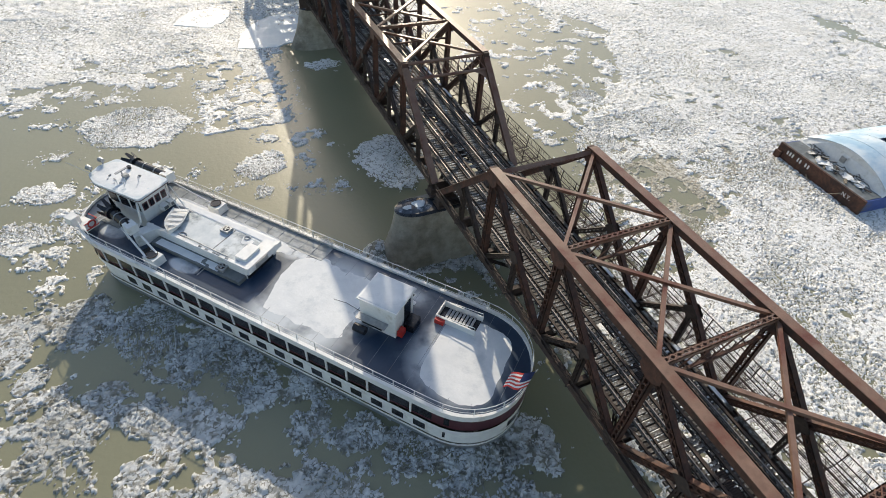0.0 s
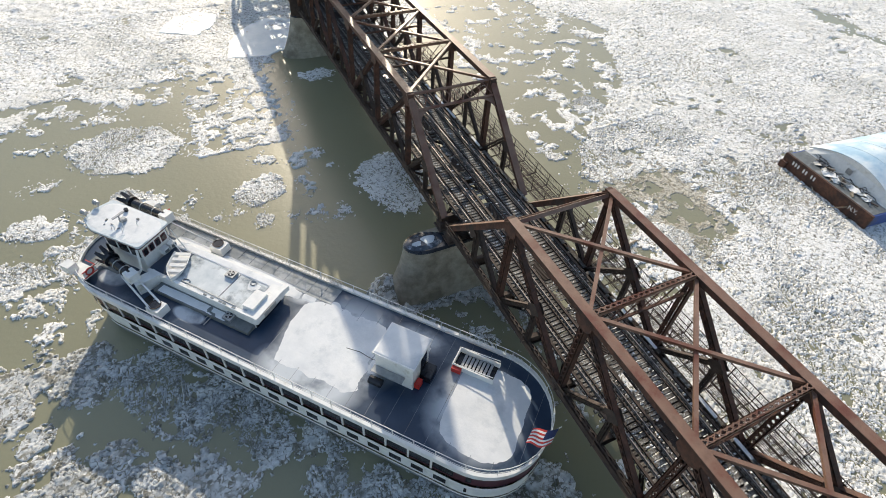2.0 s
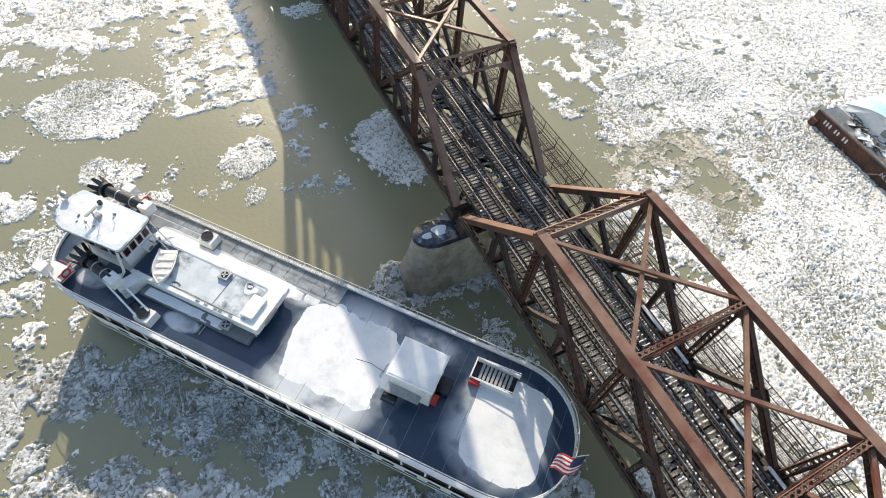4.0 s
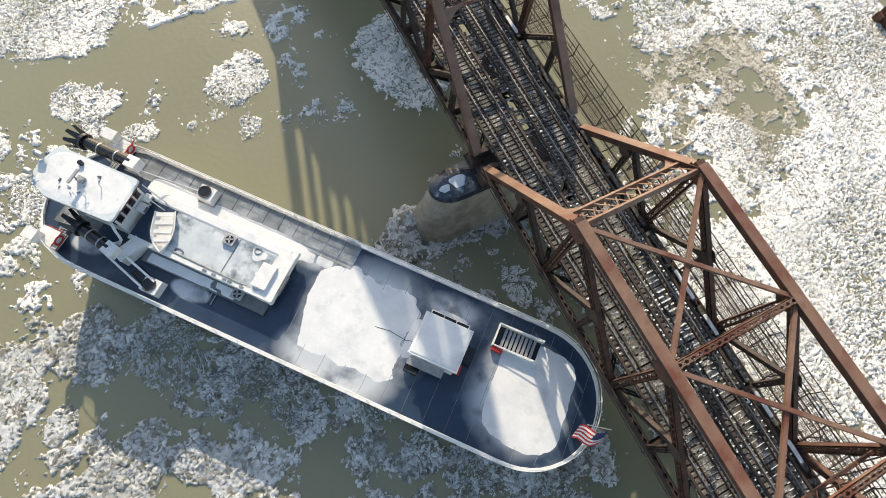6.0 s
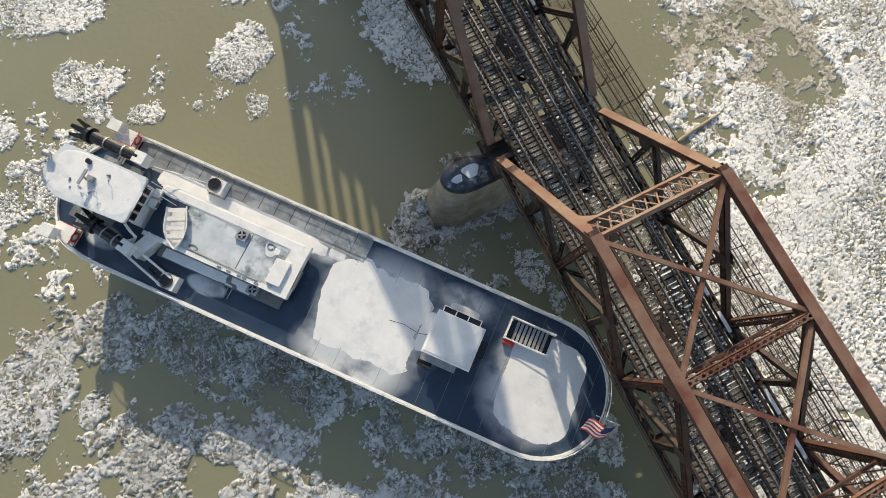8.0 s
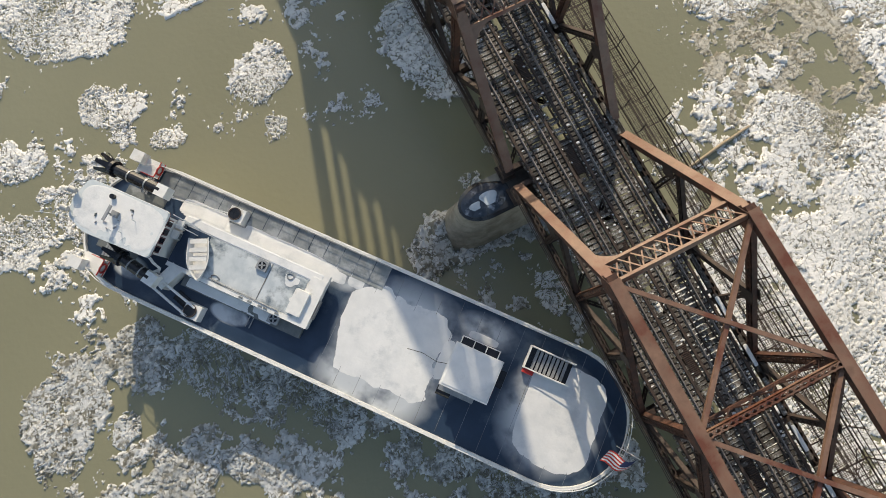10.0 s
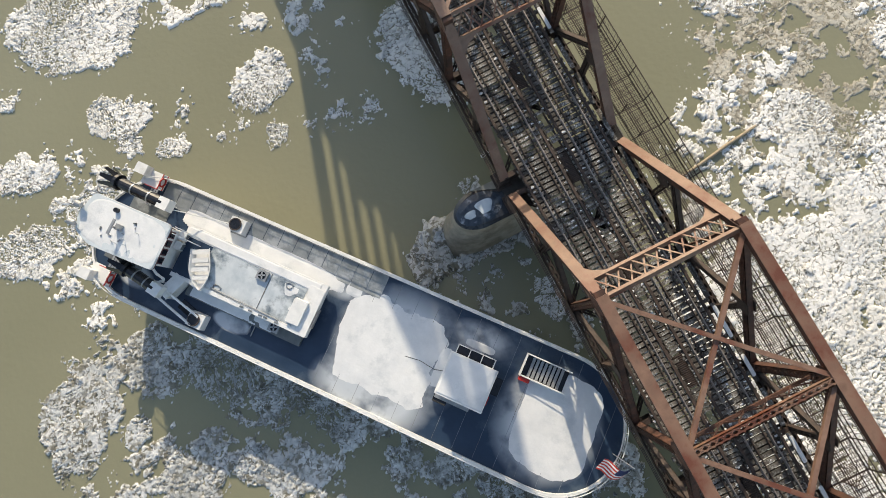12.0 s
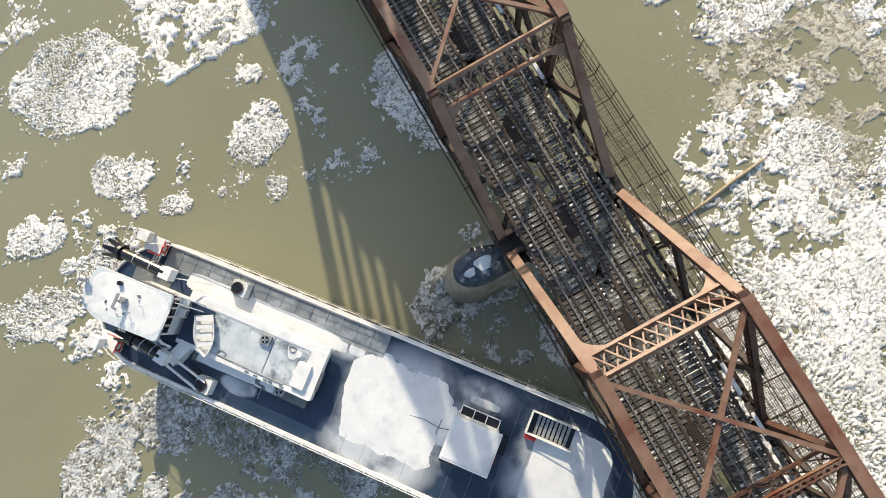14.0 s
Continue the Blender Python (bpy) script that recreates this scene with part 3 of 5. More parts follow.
ice("ice_field", 58, 131, 60.5, 133, 0.5, lambda x, y: clumps(x, y, 1.05, 9, 5), "far ice field that covers the river", ICE, kind="stuff", broken=0.6, lump=1.0)


def slush_cover(x, y):
    """Thin brownish slush that lies among the floes beyond the bridge."""
    inside = np.minimum(np.minimum(x - 15.5 - 0.25 * np.maximum(y, 0), 46 - x), np.minimum(y + 8.5, 11.5 - 0.12 * (x - 24) - y)) + 6 * (billow(x, y, 4.0, 23) - 0.5)
    return np.minimum(np.clip(0.5 + inside, -1, 1.5), clumps(x, y, 0.72 - 0.35 * np.clip((billow(x, y, 5.0, 27) - 0.52) * 6, 0, 1), 1.0, 25))


ice("brash_ice", 13, 48, -11, 14, 0.1, slush_cover, "thin brownish slush and brash between white floes", BROWN_SLUSH, kind="stuff", lump=0.26, high=0.4, broken=0.8, slits=0.7)


def far_cover(x, y):
    shore = y - (50.5 + 0.05 * (x + 10)) + 2.0 * (billow(x, y, 6, 2) - 0.5)
    sheet = np.minimum(np.clip(0.5 + shore, -1, 1.5), clumps(x, y, 0.98, 4.0, 91))
    stream = np.minimum(np.clip(0.5 + 0.4 * (5.5 - np.abs(x + 17 - 0.05 * (y - 40))), -1, 1.5), clumps(x, y, 0.66, 1.5, 37))
    stream = np.where(y < 29.5, -1, stream)
    left = np.where((x < -24) & (y > 41), clumps(x, y, 0.5, 2.0, 11), -1)
    d = np.maximum(np.maximum(sheet, stream), left)
    return np.where((x > -9) & (x < 7) & (y < 61), np.minimum(d, np.where(np.hypot((x + 6) / 4, (y - 44) / 2.5) < 1, 0.7, -1)), d)


ice("ice_field", -62, 20, 26, 76, 0.17, far_cover, "drifting brash and pack ice over the far river", ICE, kind="stuff", broken=0.25, slits=0.8, lump=0.38)
ice("ice_field", -80, 60, 74.2, 132, 0.45, lambda x, y: np.where((x < 20) | (y > 62), clumps(x, y, 1.0, 8, 8), -1), "far ice field that covers the river", ICE, kind="stuff", broken=0.6, lump=1.1)
ice("ice_field", -120, 130, 127.5, 300, 1.2, lambda x, y: clumps(x, y, 1.0, 14, 8), "far ice field that covers the river", ICE, kind="stuff", broken=0.6, lump=2.6)

for edge in ([(-15.4, 53.6), (-14.2, 59.5), (-10.4, 64.6), (-5.5, 67.2), (-2.6, 64.5), (-3.6, 57.5), (-6.2, 54.4), (-9.6, 52.6)], [(-24.0, 66.2), (-21.8, 70.6), (-17.4, 73.2), (-14.0, 70.3), (-15.2, 66.4), (-18.4, 63.2)]):
    ragged = []
    for (xa, ya), (xb, yb) in zip(edge, edge[1:] + edge[:1]):
        ragged += [(xa + (xb - xa) * k / 6 + random.uniform(-0.22, 0.22), ya + (yb - ya) * k / 6 + random.uniform(-0.22, 0.22)) for k in range(6)]
    slab = Shape().prism(ragged, -0.05, 0.16, 0.1)
    solo("ice_sheet", slab, SHEET_ICE, "smooth bluish sheet of ice against the pier", "ice sheet")


# ---- bridge ----
HALF, LOW, TOP = 4.15, 7.3, 15.3


def joint_plate(x, y, z, r):
    """A pair of scalloped gusset plates where half-panel members meet."""
    g = Shape()
    rim = [(r * (1 + 0.16 * math.cos(4 * a)) * math.cos(a), r * 0.85 * (1 + 0.16 * math.cos(4 * a)) * math.sin(a)) for a in np.linspace(0, math.tau, 17)[:-1]]
    for e in (-1, 1):
        g.add(*plate([(x + e * 0.25, y + a, z + b) for a, b in rim], (0.03, 0, 0)))
    return g


def truss_span(y0, panels, size, name="truss_span"):
    """A riveted through truss for two tracks: y0 is its end nearest the joint pier, size a panel's length (its sign the way it runs)."""
    span = thing(name, "riveted steel railway truss span with rusty brown cover plates", "railway bridge", Matrix.Translation((0, y0, 0)), "bridge spans")
    Y = [size * i for i in range(panels + 1)]
    way = 1 if size > 0 else -1
    for s in (-1, 1):
        x = HALF * s
        inner = (-s, 0, 0)
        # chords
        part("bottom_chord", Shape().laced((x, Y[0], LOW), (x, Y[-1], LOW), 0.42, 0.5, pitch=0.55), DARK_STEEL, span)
        chord = Shape().beam((x, Y[1], TOP), (x, Y[-2], TOP), 0.52, 0.5)
        for i in range(1, panels):
            chord.beam((x, Y[i] - 0.55, TOP), (x, Y[i] + 0.55, TOP), 0.56, 0.44)
        top = part("top_chord", chord, RUST, span)
        part("cover_plate", Shape().beam((x, Y[1] - 0.25 * way, TOP + 0.27), (x, Y[-2] + 0.25 * way, TOP + 0.27), 0.66, 0.04), RUST_SUNLIT, top, "rusty cover plate with a sunlit tone in its colour")
        # inclined end posts
        for a, b, w in ((0, 1, way), (-1, -2, -way)):
            p, q = Vector((x, Y[a], LOW + 0.2)), Vector((x, Y[b], TOP))
            up = (0, -w, 1)
            post = part("end_post", Shape().beam(p, q, 0.52, 0.46, up), RUST, span)
            part("cover_plate", Shape().beam(p, q, 0.64, 0.04, up, (0, 0.25)), RUST_SUNLIT, post, "rusty cover plate with a sunlit tone in its colour")
            part("bearing_shoe", Shape().box((x, Y[a] + 0.2 * w, LOW - 0.55), (0.8, 0.9, 0.6)).box((x, Y[a] + 0.2 * w, LOW - 0.9), (1.1, 1.3, 0.12)), DARK_STEEL, span)
            mid = (p + q) / 2
            part("joint_plate", joint_plate(x, mid.y - 0.35 * w, mid.z - 0.75, 0.6), DARK_STEEL, span)
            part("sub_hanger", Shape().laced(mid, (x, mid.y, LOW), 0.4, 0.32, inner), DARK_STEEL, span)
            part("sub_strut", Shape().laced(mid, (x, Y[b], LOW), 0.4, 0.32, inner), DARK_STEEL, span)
        # verticals
        for i in range(1, panels):
            part("vertical_post", Shape().laced((x, Y[i], TOP - 0.2), (x, Y[i], LOW), 0.5, 0.44, inner, 0.5), RUST, span)
            for z, tall in ((TOP - 0.45, 1.0), (LOW + 0.25, 1.1)):
                g = Shape()
                for e in (-1, 1):
                    g.add(*plate([(x + e * 0.27, Y[i] - 0.75, z - tall * 0.1), (x + e * 0.27, Y[i] - 0.4, z - tall / 2), (x + e * 0.27, Y[i] + 0.4, z - tall / 2), (x + e * 0.27, Y[i] + 0.75, z - tall * 0.1), (x + e * 0.27, Y[i] + 0.7, z + tall / 2 - 0.1), (x + e * 0.27, Y[i] - 0.7, z + tall / 2 - 0.1)], (0.025 * e, 0, 0)))
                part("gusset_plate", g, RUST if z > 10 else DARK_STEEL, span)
        # diagonals fall towards the middle of the span, each with a half-panel hanger and strut
        half = (panels - 1) // 2
        for i in range(1, panels - 1):
            pairs = [(i, i + 1)] if i < half + panels % 2 - 1 or panels % 2 == 0 and i <= half else [(i + 1, i)]
            if panels % 2 and i == half:
                pairs = [(i, i + 1), (i + 1, i)]
            for a, b in pairs:
                p, q = Vector((x, Y[a], TOP - 0.2)), Vector((x, Y[b], LOW))
                part("diagonal", Shape().laced(p, q, 0.46, 0.4, inner, 0.46), RUST, span)
            mid = (p + q) / 2
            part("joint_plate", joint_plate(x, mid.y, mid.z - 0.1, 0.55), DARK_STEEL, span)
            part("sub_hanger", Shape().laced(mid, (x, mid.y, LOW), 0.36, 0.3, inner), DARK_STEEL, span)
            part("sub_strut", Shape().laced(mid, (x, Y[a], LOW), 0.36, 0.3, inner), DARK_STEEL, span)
    # portals: a latticed frame in the plane of the end posts, with knee brackets
    for a, b in ((0, 1), (-1, -2)):
        p, q = Vector((0, Y[a], LOW + 0.2)), Vector((0, Y[b], TOP))
        d = (p - q).normalized()
        X = Vector((1, 0, 0))
        frame_ = Shape()
        for k, w in ((0.1, 0.2), (1.55, 0.2)):
            frame_.beam(q + d * k - X * HALF, q + d * k + X * HALF, w, 0.3, d.cross(X))
        portal = part("portal", frame_, RUST_SUNLIT, span, "latticed portal frame")
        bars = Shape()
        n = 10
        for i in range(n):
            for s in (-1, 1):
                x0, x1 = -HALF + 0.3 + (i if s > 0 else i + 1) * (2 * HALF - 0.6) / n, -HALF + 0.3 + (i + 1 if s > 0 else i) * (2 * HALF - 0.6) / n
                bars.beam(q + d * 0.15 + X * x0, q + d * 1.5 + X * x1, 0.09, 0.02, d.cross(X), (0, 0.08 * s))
        part("lattice", bars, RUST_SUNLIT, portal)
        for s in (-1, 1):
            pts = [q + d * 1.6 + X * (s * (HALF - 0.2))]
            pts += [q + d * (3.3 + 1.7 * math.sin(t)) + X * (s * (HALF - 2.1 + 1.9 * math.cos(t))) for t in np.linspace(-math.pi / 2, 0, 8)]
            part("knee_bracket", Shape().add(*plate(pts, d.cross(X) * 0.05)), RUST_SUNLIT, portal)
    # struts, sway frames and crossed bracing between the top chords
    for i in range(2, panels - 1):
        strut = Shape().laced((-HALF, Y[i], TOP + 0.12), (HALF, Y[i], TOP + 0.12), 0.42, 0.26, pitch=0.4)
        part("top_strut", strut, RUST_SUNLIT, span)
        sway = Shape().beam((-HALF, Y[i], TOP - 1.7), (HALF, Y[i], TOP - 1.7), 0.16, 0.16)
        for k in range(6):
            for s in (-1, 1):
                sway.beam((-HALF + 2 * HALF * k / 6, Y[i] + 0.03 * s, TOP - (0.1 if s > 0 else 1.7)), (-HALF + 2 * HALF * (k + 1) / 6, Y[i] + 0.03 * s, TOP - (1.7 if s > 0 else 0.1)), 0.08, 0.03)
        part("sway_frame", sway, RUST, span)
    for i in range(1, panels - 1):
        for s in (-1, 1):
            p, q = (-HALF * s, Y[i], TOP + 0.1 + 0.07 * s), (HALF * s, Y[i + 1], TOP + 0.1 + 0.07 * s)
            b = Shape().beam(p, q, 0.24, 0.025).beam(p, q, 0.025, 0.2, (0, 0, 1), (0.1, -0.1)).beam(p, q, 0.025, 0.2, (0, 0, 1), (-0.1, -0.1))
            part("lateral_brace", b, RUST_SUNLIT, span)
    # floor
    n = 2 * panels
    for i in range(n + 1):
        y = size * i / 2
        part("floor_beam", Shape().beam((-HALF, y, LOW), (HALF, y, LOW), 0.04, 0.9).beam((-HALF, y, LOW + 0.45), (HALF, y, LOW + 0.45), 0.36, 0.03).beam((-HALF, y, LOW - 0.45), (HALF, y, LOW - 0.45), 0.36, 0.03), DARK_STEEL, span)
    for c in TRACKS:
        for e in (-0.95, 0.95):
            part("stringer", Shape().beam((c + e, Y[0], LOW + 0.35), (c + e, Y[-1], LOW + 0.35), 0.03, 0.6).beam((c + e, Y[0], LOW + 0.64), (c + e, Y[-1], LOW + 0.64), 0.26, 0.03), DARK_STEEL, span)
        z = Shape()
        for k in range(int(abs(Y[-1]) / 1.38)):
            a, b = (-0.9, 0.9) if k % 2 else (0.9, -0.9)
            z.beam((c + a, way * 1.38 * k, LOW + 0.2), (c + b, way * 1.38 * (k + 1), LOW + 0.2), 0.1, 0.08)
        part("stringer_bracing", z, DARK_STEEL, span)
    for i in range(panels):
        for s in (-1, 1):
            part("bottom_lateral", Shape().laced((-HALF * s, Y[i], LOW - 0.3 + 0.08 * s), (HALF * s, Y[i + 1], LOW - 0.3 + 0.08 * s), 0.3, 0.1, faces=(1,)), DARK_STEEL, span)
    # upstream pipe and handrail on brackets
    for k in range(n + 1):
        y = size * k / 2
        part("side_bracket", Shape().beam((-HALF, y, LOW + 0.1), (-HALF - 0.57, y, LOW + 0.2), 0.08, 0.1).beam((-HALF - 0.55, y, LOW + 0.2), (-HALF - 0.55, y, LOW + 1.2), 0.06, 0.06), DARK_STEEL, span)
    for z in (0.35, 0.8, 1.2):
        part("side_rail", Shape().beam((-HALF - 0.55, Y[0], LOW + z), (-HALF - 0.55, Y[-1], LOW + z), 0.045, 0.05), DARK_STEEL, span)
    return span


def plate(pts, t):
    """A flat plate of the given corners, t thick."""
    t = Vector(t)
    n = len(pts)
    a, b = [Vector(p) - t / 2 for p in pts], [Vector(p) + t / 2 for p in pts]
    return a + b, [tuple(range(n))[::-1], tuple(range(n, 2 * n))] + [(i, (i + 1) % n, n + (i + 1) % n, n + i) for i in range(n)]


TRACKS = (-1.75, 1.9)
near_span = truss_span(0.35, 7, -8.4)
far_span = truss_span(1.75, 6, 8.2)
next_span = truss_span(53.4, 6, 8.2)


def walkway(y0, y1):
    """A fenced side walkway, its deck gone, of thin rails and wire on brackets."""
    w = thing("side_walkway", "derelict fenced walkway of thin rusty rails and wire beside the truss", "walkway", None)
    n = int((y1 - y0) / 2.05)
    for k in range(n + 1):
        y = y0 + (y1 - y0) * k / n
        part("bracket", Shape().beam((HALF, y, LOW + 0.1), (7.1, y, LOW + 0.35), 0.06, 0.1), DARK_STEEL, w)
        part("fence_post", Shape().beam((7.0, y, LOW + 0.3), (7.15, y, LOW + 1.6), 0.06, 0.06), DARK_STEEL, w)
        part("inner_post", Shape().beam((5.3, y, LOW + 0.3), (5.3, y, LOW + 1.5), 0.06, 0.06), DARK_STEEL, w)
    for x, z in ((7.03, 0.55), (7.08, 0.95), (7.14, 1.55), (5.3, 0.9), (5.3, 1.45)):
        part("rail", Shape().beam((x, y0, LOW + z), (x, y1, LOW + z), 0.045, 0.05), DARK_STEEL, w)
    for x in (5.0, 5.7, 6.4, 6.95):
        part("deck_stringer", Shape().beam((x, y0, LOW + 0.32), (x, y1, LOW + 0.32), 0.045, 0.07), DARK_STEEL, w)
    wire = Shape()
    for i in range(15):
        wire.beam((4.75 + 0.15 * i, y0, LOW + 0.38), (4.75 + 0.15 * i, y1, LOW + 0.38), 0.026, 0.02)
    k = y0
    while k < y1:
        wire.beam((4.7, k, LOW + 0.39), (7.0, k + random.uniform(-0.12, 0.12), LOW + 0.39), 0.028, 0.02)
        wire.beam((7.04, k, LOW + 0.4), (7.14, k + random.uniform(-0.05, 0.3), LOW + 1.55), 0.014, 0.014)
        if random.random() < 0.2:
            wire.beam((random.uniform(4.9, 6), k, LOW + 0.42), (random.uniform(6, 7.2), k + random.uniform(-1.6, 1.6), LOW + random.uniform(0.4, 1.4)), 0.03, 0.03)
        k += random.uniform(0.11, 0.2)
    part("wire_mesh", wire, DARK_STEEL, w, kind="stuff")


walkway(-58, 52)


def track(c):
    """Rails, guard rails and bridge timbers."""
    t = thing("railway_track", "worn railway track on weathered bridge timbers", "railway track", Matrix.Translation((c, 0, 0)), "tracks over the bridge")
    for e in (-0.7525, 0.7525):
        part("rail", Shape().beam((e, -58, 8.16), (e, 100, 8.16), 0.07, 0.05).beam((e, -58, 8.09), (e, 100, 8.09), 0.02, 0.12).beam((e, -58, 8.03), (e, 100, 8.03), 0.14, 0.02), RAIL, t)
    for e in (-0.45, 0.45):
        part("guard_rail", Shape().beam((e, -58, 8.1), (e, 100, 8.1), 0.06, 0.12), DARK_STEEL, t)
    for e in (-1.28, 1.28):
        part("guard_timber", Shape().beam((e, -58, 8.08), (e, 100, 8.08), 0.18, 0.14), DARK_STEEL, t)
    tie = Shape().box((0, 0, 7.93), (2.9, 0.245, 0.2)).mesh("tie", TIMBER)
    long_tie = Shape().box((0.12, 0, 7.93), (3.3, 0.24, 0.2)).mesh("tie", TIMBER)
    y, k = -48.0, 0
    bits = Shape()
    while y < 58:
        for e, odds in ((-1.36, 0.3), (1.36, 0.3), (-1.05, 0.15), (1.05, 0.15), (0.0, 0.1), (0.25, 0.08), (-0.25, 0.08)):
            if random.random() < odds:
                rx, ry, px, py = random.uniform(0.05, 0.17), random.uniform(0.03, 0.10), e + random.uniform(-0.06, 0.06), y + random.uniform(-0.05, 0.05)
                ring_ = [(px + rx * random.uniform(0.6, 1.2) * math.cos(a), py + ry * random.uniform(0.6, 1.2) * math.sin(a), 8.035) for a in np.linspace(0, math.tau, 8)[:-1]]
                bits.add(ring_ + [(px, py, 8.06)], [(i, (i + 1) % 7, 7) for i in range(7)])
        ob = part("tie", long_tie if k % 7 == 3 else tie, None, t)
        ob.location = (random.uniform(-0.08, 0.08), y, random.uniform(-0.015, 0.015))
        ob.rotation_euler.z = random.uniform(-0.012, 0.012)
        y += 0.362 + random.uniform(-0.015, 0.015)
        k += 1
    part("snow_crust", bits, SNOW, t, kind="stuff")


for c in TRACKS:
    track(c)


def middle_walk(x, y0, y1):
    """A narrow footway of mixed boards and ribbed plates between the tracks, with snow left on some."""
    w = thing("track_footway", "narrow snowy footway of boards and ribbed plates between tracks", "footway", Matrix.Translation((x, 0, 0)))
    for e in (-0.3, 0.3):
        part("bearer", Shape().beam((e, y0, 7.86), (e, y1, 7.86), 0.1, 0.14), DARK_STEEL, w)
    y, k = y0, 0
    plain = Shape().box((0, 0, 7.96), (0.72, 0.2, 0.06)).mesh("board", TIMBER)
    rib = Shape().box((0, 0, 7.965), (0.6, 0.06, 0.07)).mesh("rib", DARK_STEEL)
    while y < y1:
        if k % 4 == 1:
            tray = part("ribbed_plate", Shape().box((0, y + 1.02, 7.92), (0.66, 2.16, 0.02)), DARK_STEEL, w)
            for i in range(18):
                ob = part("rib", rib, None, tray)
                ob.location = (0, y + 0.12 * i, 0)
            y += 2.3
        elif k % 4 == 3:
            y += 0.9
        else:
            for i in range(8):
                if random.random() < 0.8:
                    ob = part("board", plain, None, w)
                    ob.location = (random.uniform(-0.08, 0.08), y, 0)
                    ob.rotation_euler.z = random.uniform(-0.06, 0.06)
                y += 0.27
        k += 1
    drift = Shape()
    for i in range(60):
        px, py, rx, ry = random.uniform(-0.35, 0.35), random.uniform(y0, y1), random.uniform(0.05, 0.16), random.uniform(0.03, 0.09)
        ring_ = [(px + rx * random.uniform(0.6, 1.2) * math.cos(a), py + ry * random.uniform(0.6, 1.2) * math.sin(a), 8.0) for a in np.linspace(0, math.tau, 9)[:-1]]
        drift.add(ring_ + [(px, py, 8.04)], [(i, (i + 1) % 8, 8) for i in range(8)])
    part("snow_crust", drift, SNOW, w, kind="stuff")


middle_walk(0.08, -48.0, 52.0)


def edge_plank(y0, y1):
    """Snow-covered planks laid beside the outer track, one bay after another."""
    w = thing("edge_plank_row", "row of snow-covered planks laid beside the outer track", "planks")
    y = y0
    while y < y1:
        part("plank", Shape().box((3.72, y + 1.3, 7.98), (0.3, 2.5, 0.08)), TIMBER, w)
        if random.random() < 0.4:
            a, b = random.uniform(0.1, 0.6), random.uniform(1.6, 2.45)
            part("snow_cover", Shape().prism(rounded([(3.59, y + a), (3.85, y + a), (3.86, y + b), (3.6, y + b)], 0.12, 3), 8.015, 8.06, 0.02), SNOW, w, "thin snow cover")
        y += 4.15 / 1.4


edge_plank(-44.0, 50.0)


# ---- piers ----
def pier(y, nose, x1=5.2, high=6.1, label="weathered concrete bridge pier with a battered, ice-bound cutwater"):
    p = thing("bridge_pier", label, "bridge pier", Matrix.Translation((0, y, 0)), "bridge piers")

    def ring(grow, z, tip):
        w = 1.4 + grow
        pts = [(x1, -w, z), (x1, w, z), (nose + 4.6, w, z)]
        for k in range(1, 16):
            a = math.pi / 2 + math.pi * k / 16
            pts.append((nose + 4.6 + (2.0 + tip) * math.cos(a), w * math.sin(a), z))
        pts.append((nose + 4.6, -w, z))
        return pts

    # a flared, board-marked face that steepens towards the top
    levels = [(0.95 * (1 - u) ** 1.6, -0.8 + (high + 0.8) * u, 2.5 * (1 - u) ** 1.6) for u in np.linspace(0, 1, 13)]
    body = Shape()
    n = len(ring(0, 0, 0))
    m = len(levels)
    body.add([v for g, z, t in levels for v in ring(g, z, t)], [(k * n + i, k * n + (i + 1) % n, (k + 1) * n + (i + 1) % n, (k + 1) * n + i) for k in range(m - 1) for i in range(n)] + [tuple(range((m - 1) * n, m * n))])
    part("body", body, STONE, p)
    for g, z, t in levels[3::2]:
        seam_ = [Vector(v) for v in ring(g + 0.006, z, t + 0.006)[2:]]
        part("board_mark", Shape().tube(seam_, 0.02, 4), STONE, p)
    part("cap", Shape().prism([(a, b) for a, b, _ in ring(0.03, 0, 0.03) if a < 1.0] + [(1.0, -1.43)], high - 0.02, high + 0.16, 0.3), WET, p, "wet dark cap with frozen melt water")
    part("ice_dome", Shape().prism([(nose + 4.5 + 1.75 * math.cos(t), -0.02 + 1.12 * math.sin(t)) for t in np.linspace(0, math.tau, 40)[:-1]], high + 0.15, high + 0.3, 0.55), CLEAR_ICE, p, "dark glassy ice on the cap")
    for dx, dy, rx, ry in ((0.35, -0.05, 0.62, 0.6), (-0.75, -0.2, 0.42, 0.36)):
        part("frozen_puddle", Shape().prism([(nose + 4.5 + dx + rx * math.cos(t) * (1 + 0.22 * math.sin(3 * t + dx)), dy + ry * math.sin(t) * (1 + 0.15 * math.cos(2 * t))) for t in np.linspace(0, math.tau, 30)[:-1]], high + 0.29, high + 0.33, 0.12), THIN_SNOW, p, "pale frozen puddle")
    part("bearing_block", Shape().box((0.3, 0, high + 0.14), (9.4, 2.3, 0.26)), DARK_STONE, p)


pier(0.9, -10.9)
pier(52.3, -7.9, high=5.9)


def pier_ice(x, y):
    """A mound of frozen rubble against the cutwater and a thin shelf along one side."""
    c, s = math.cos(radians(38)), math.sin(radians(38))
    px, py = x + 10.9, y - 0.5
    mound = 1.0 - np.hypot((px * c + py * s) / 3.0, (py * c - px * s) / 1.75) + 0.5 * (billow(x, y, 1.5, 9) - 0.5)
    shelf = np.where((x < -1) & (x > -10), 0.6 + 0.6 * (billow(x, y, 1.2, 4) - 0.5) - np.abs(y + 1.55 + 0.05 * x), -1)
    return np.clip(0.5 + 2 * np.maximum(mound, shelf), -1, 1.2)


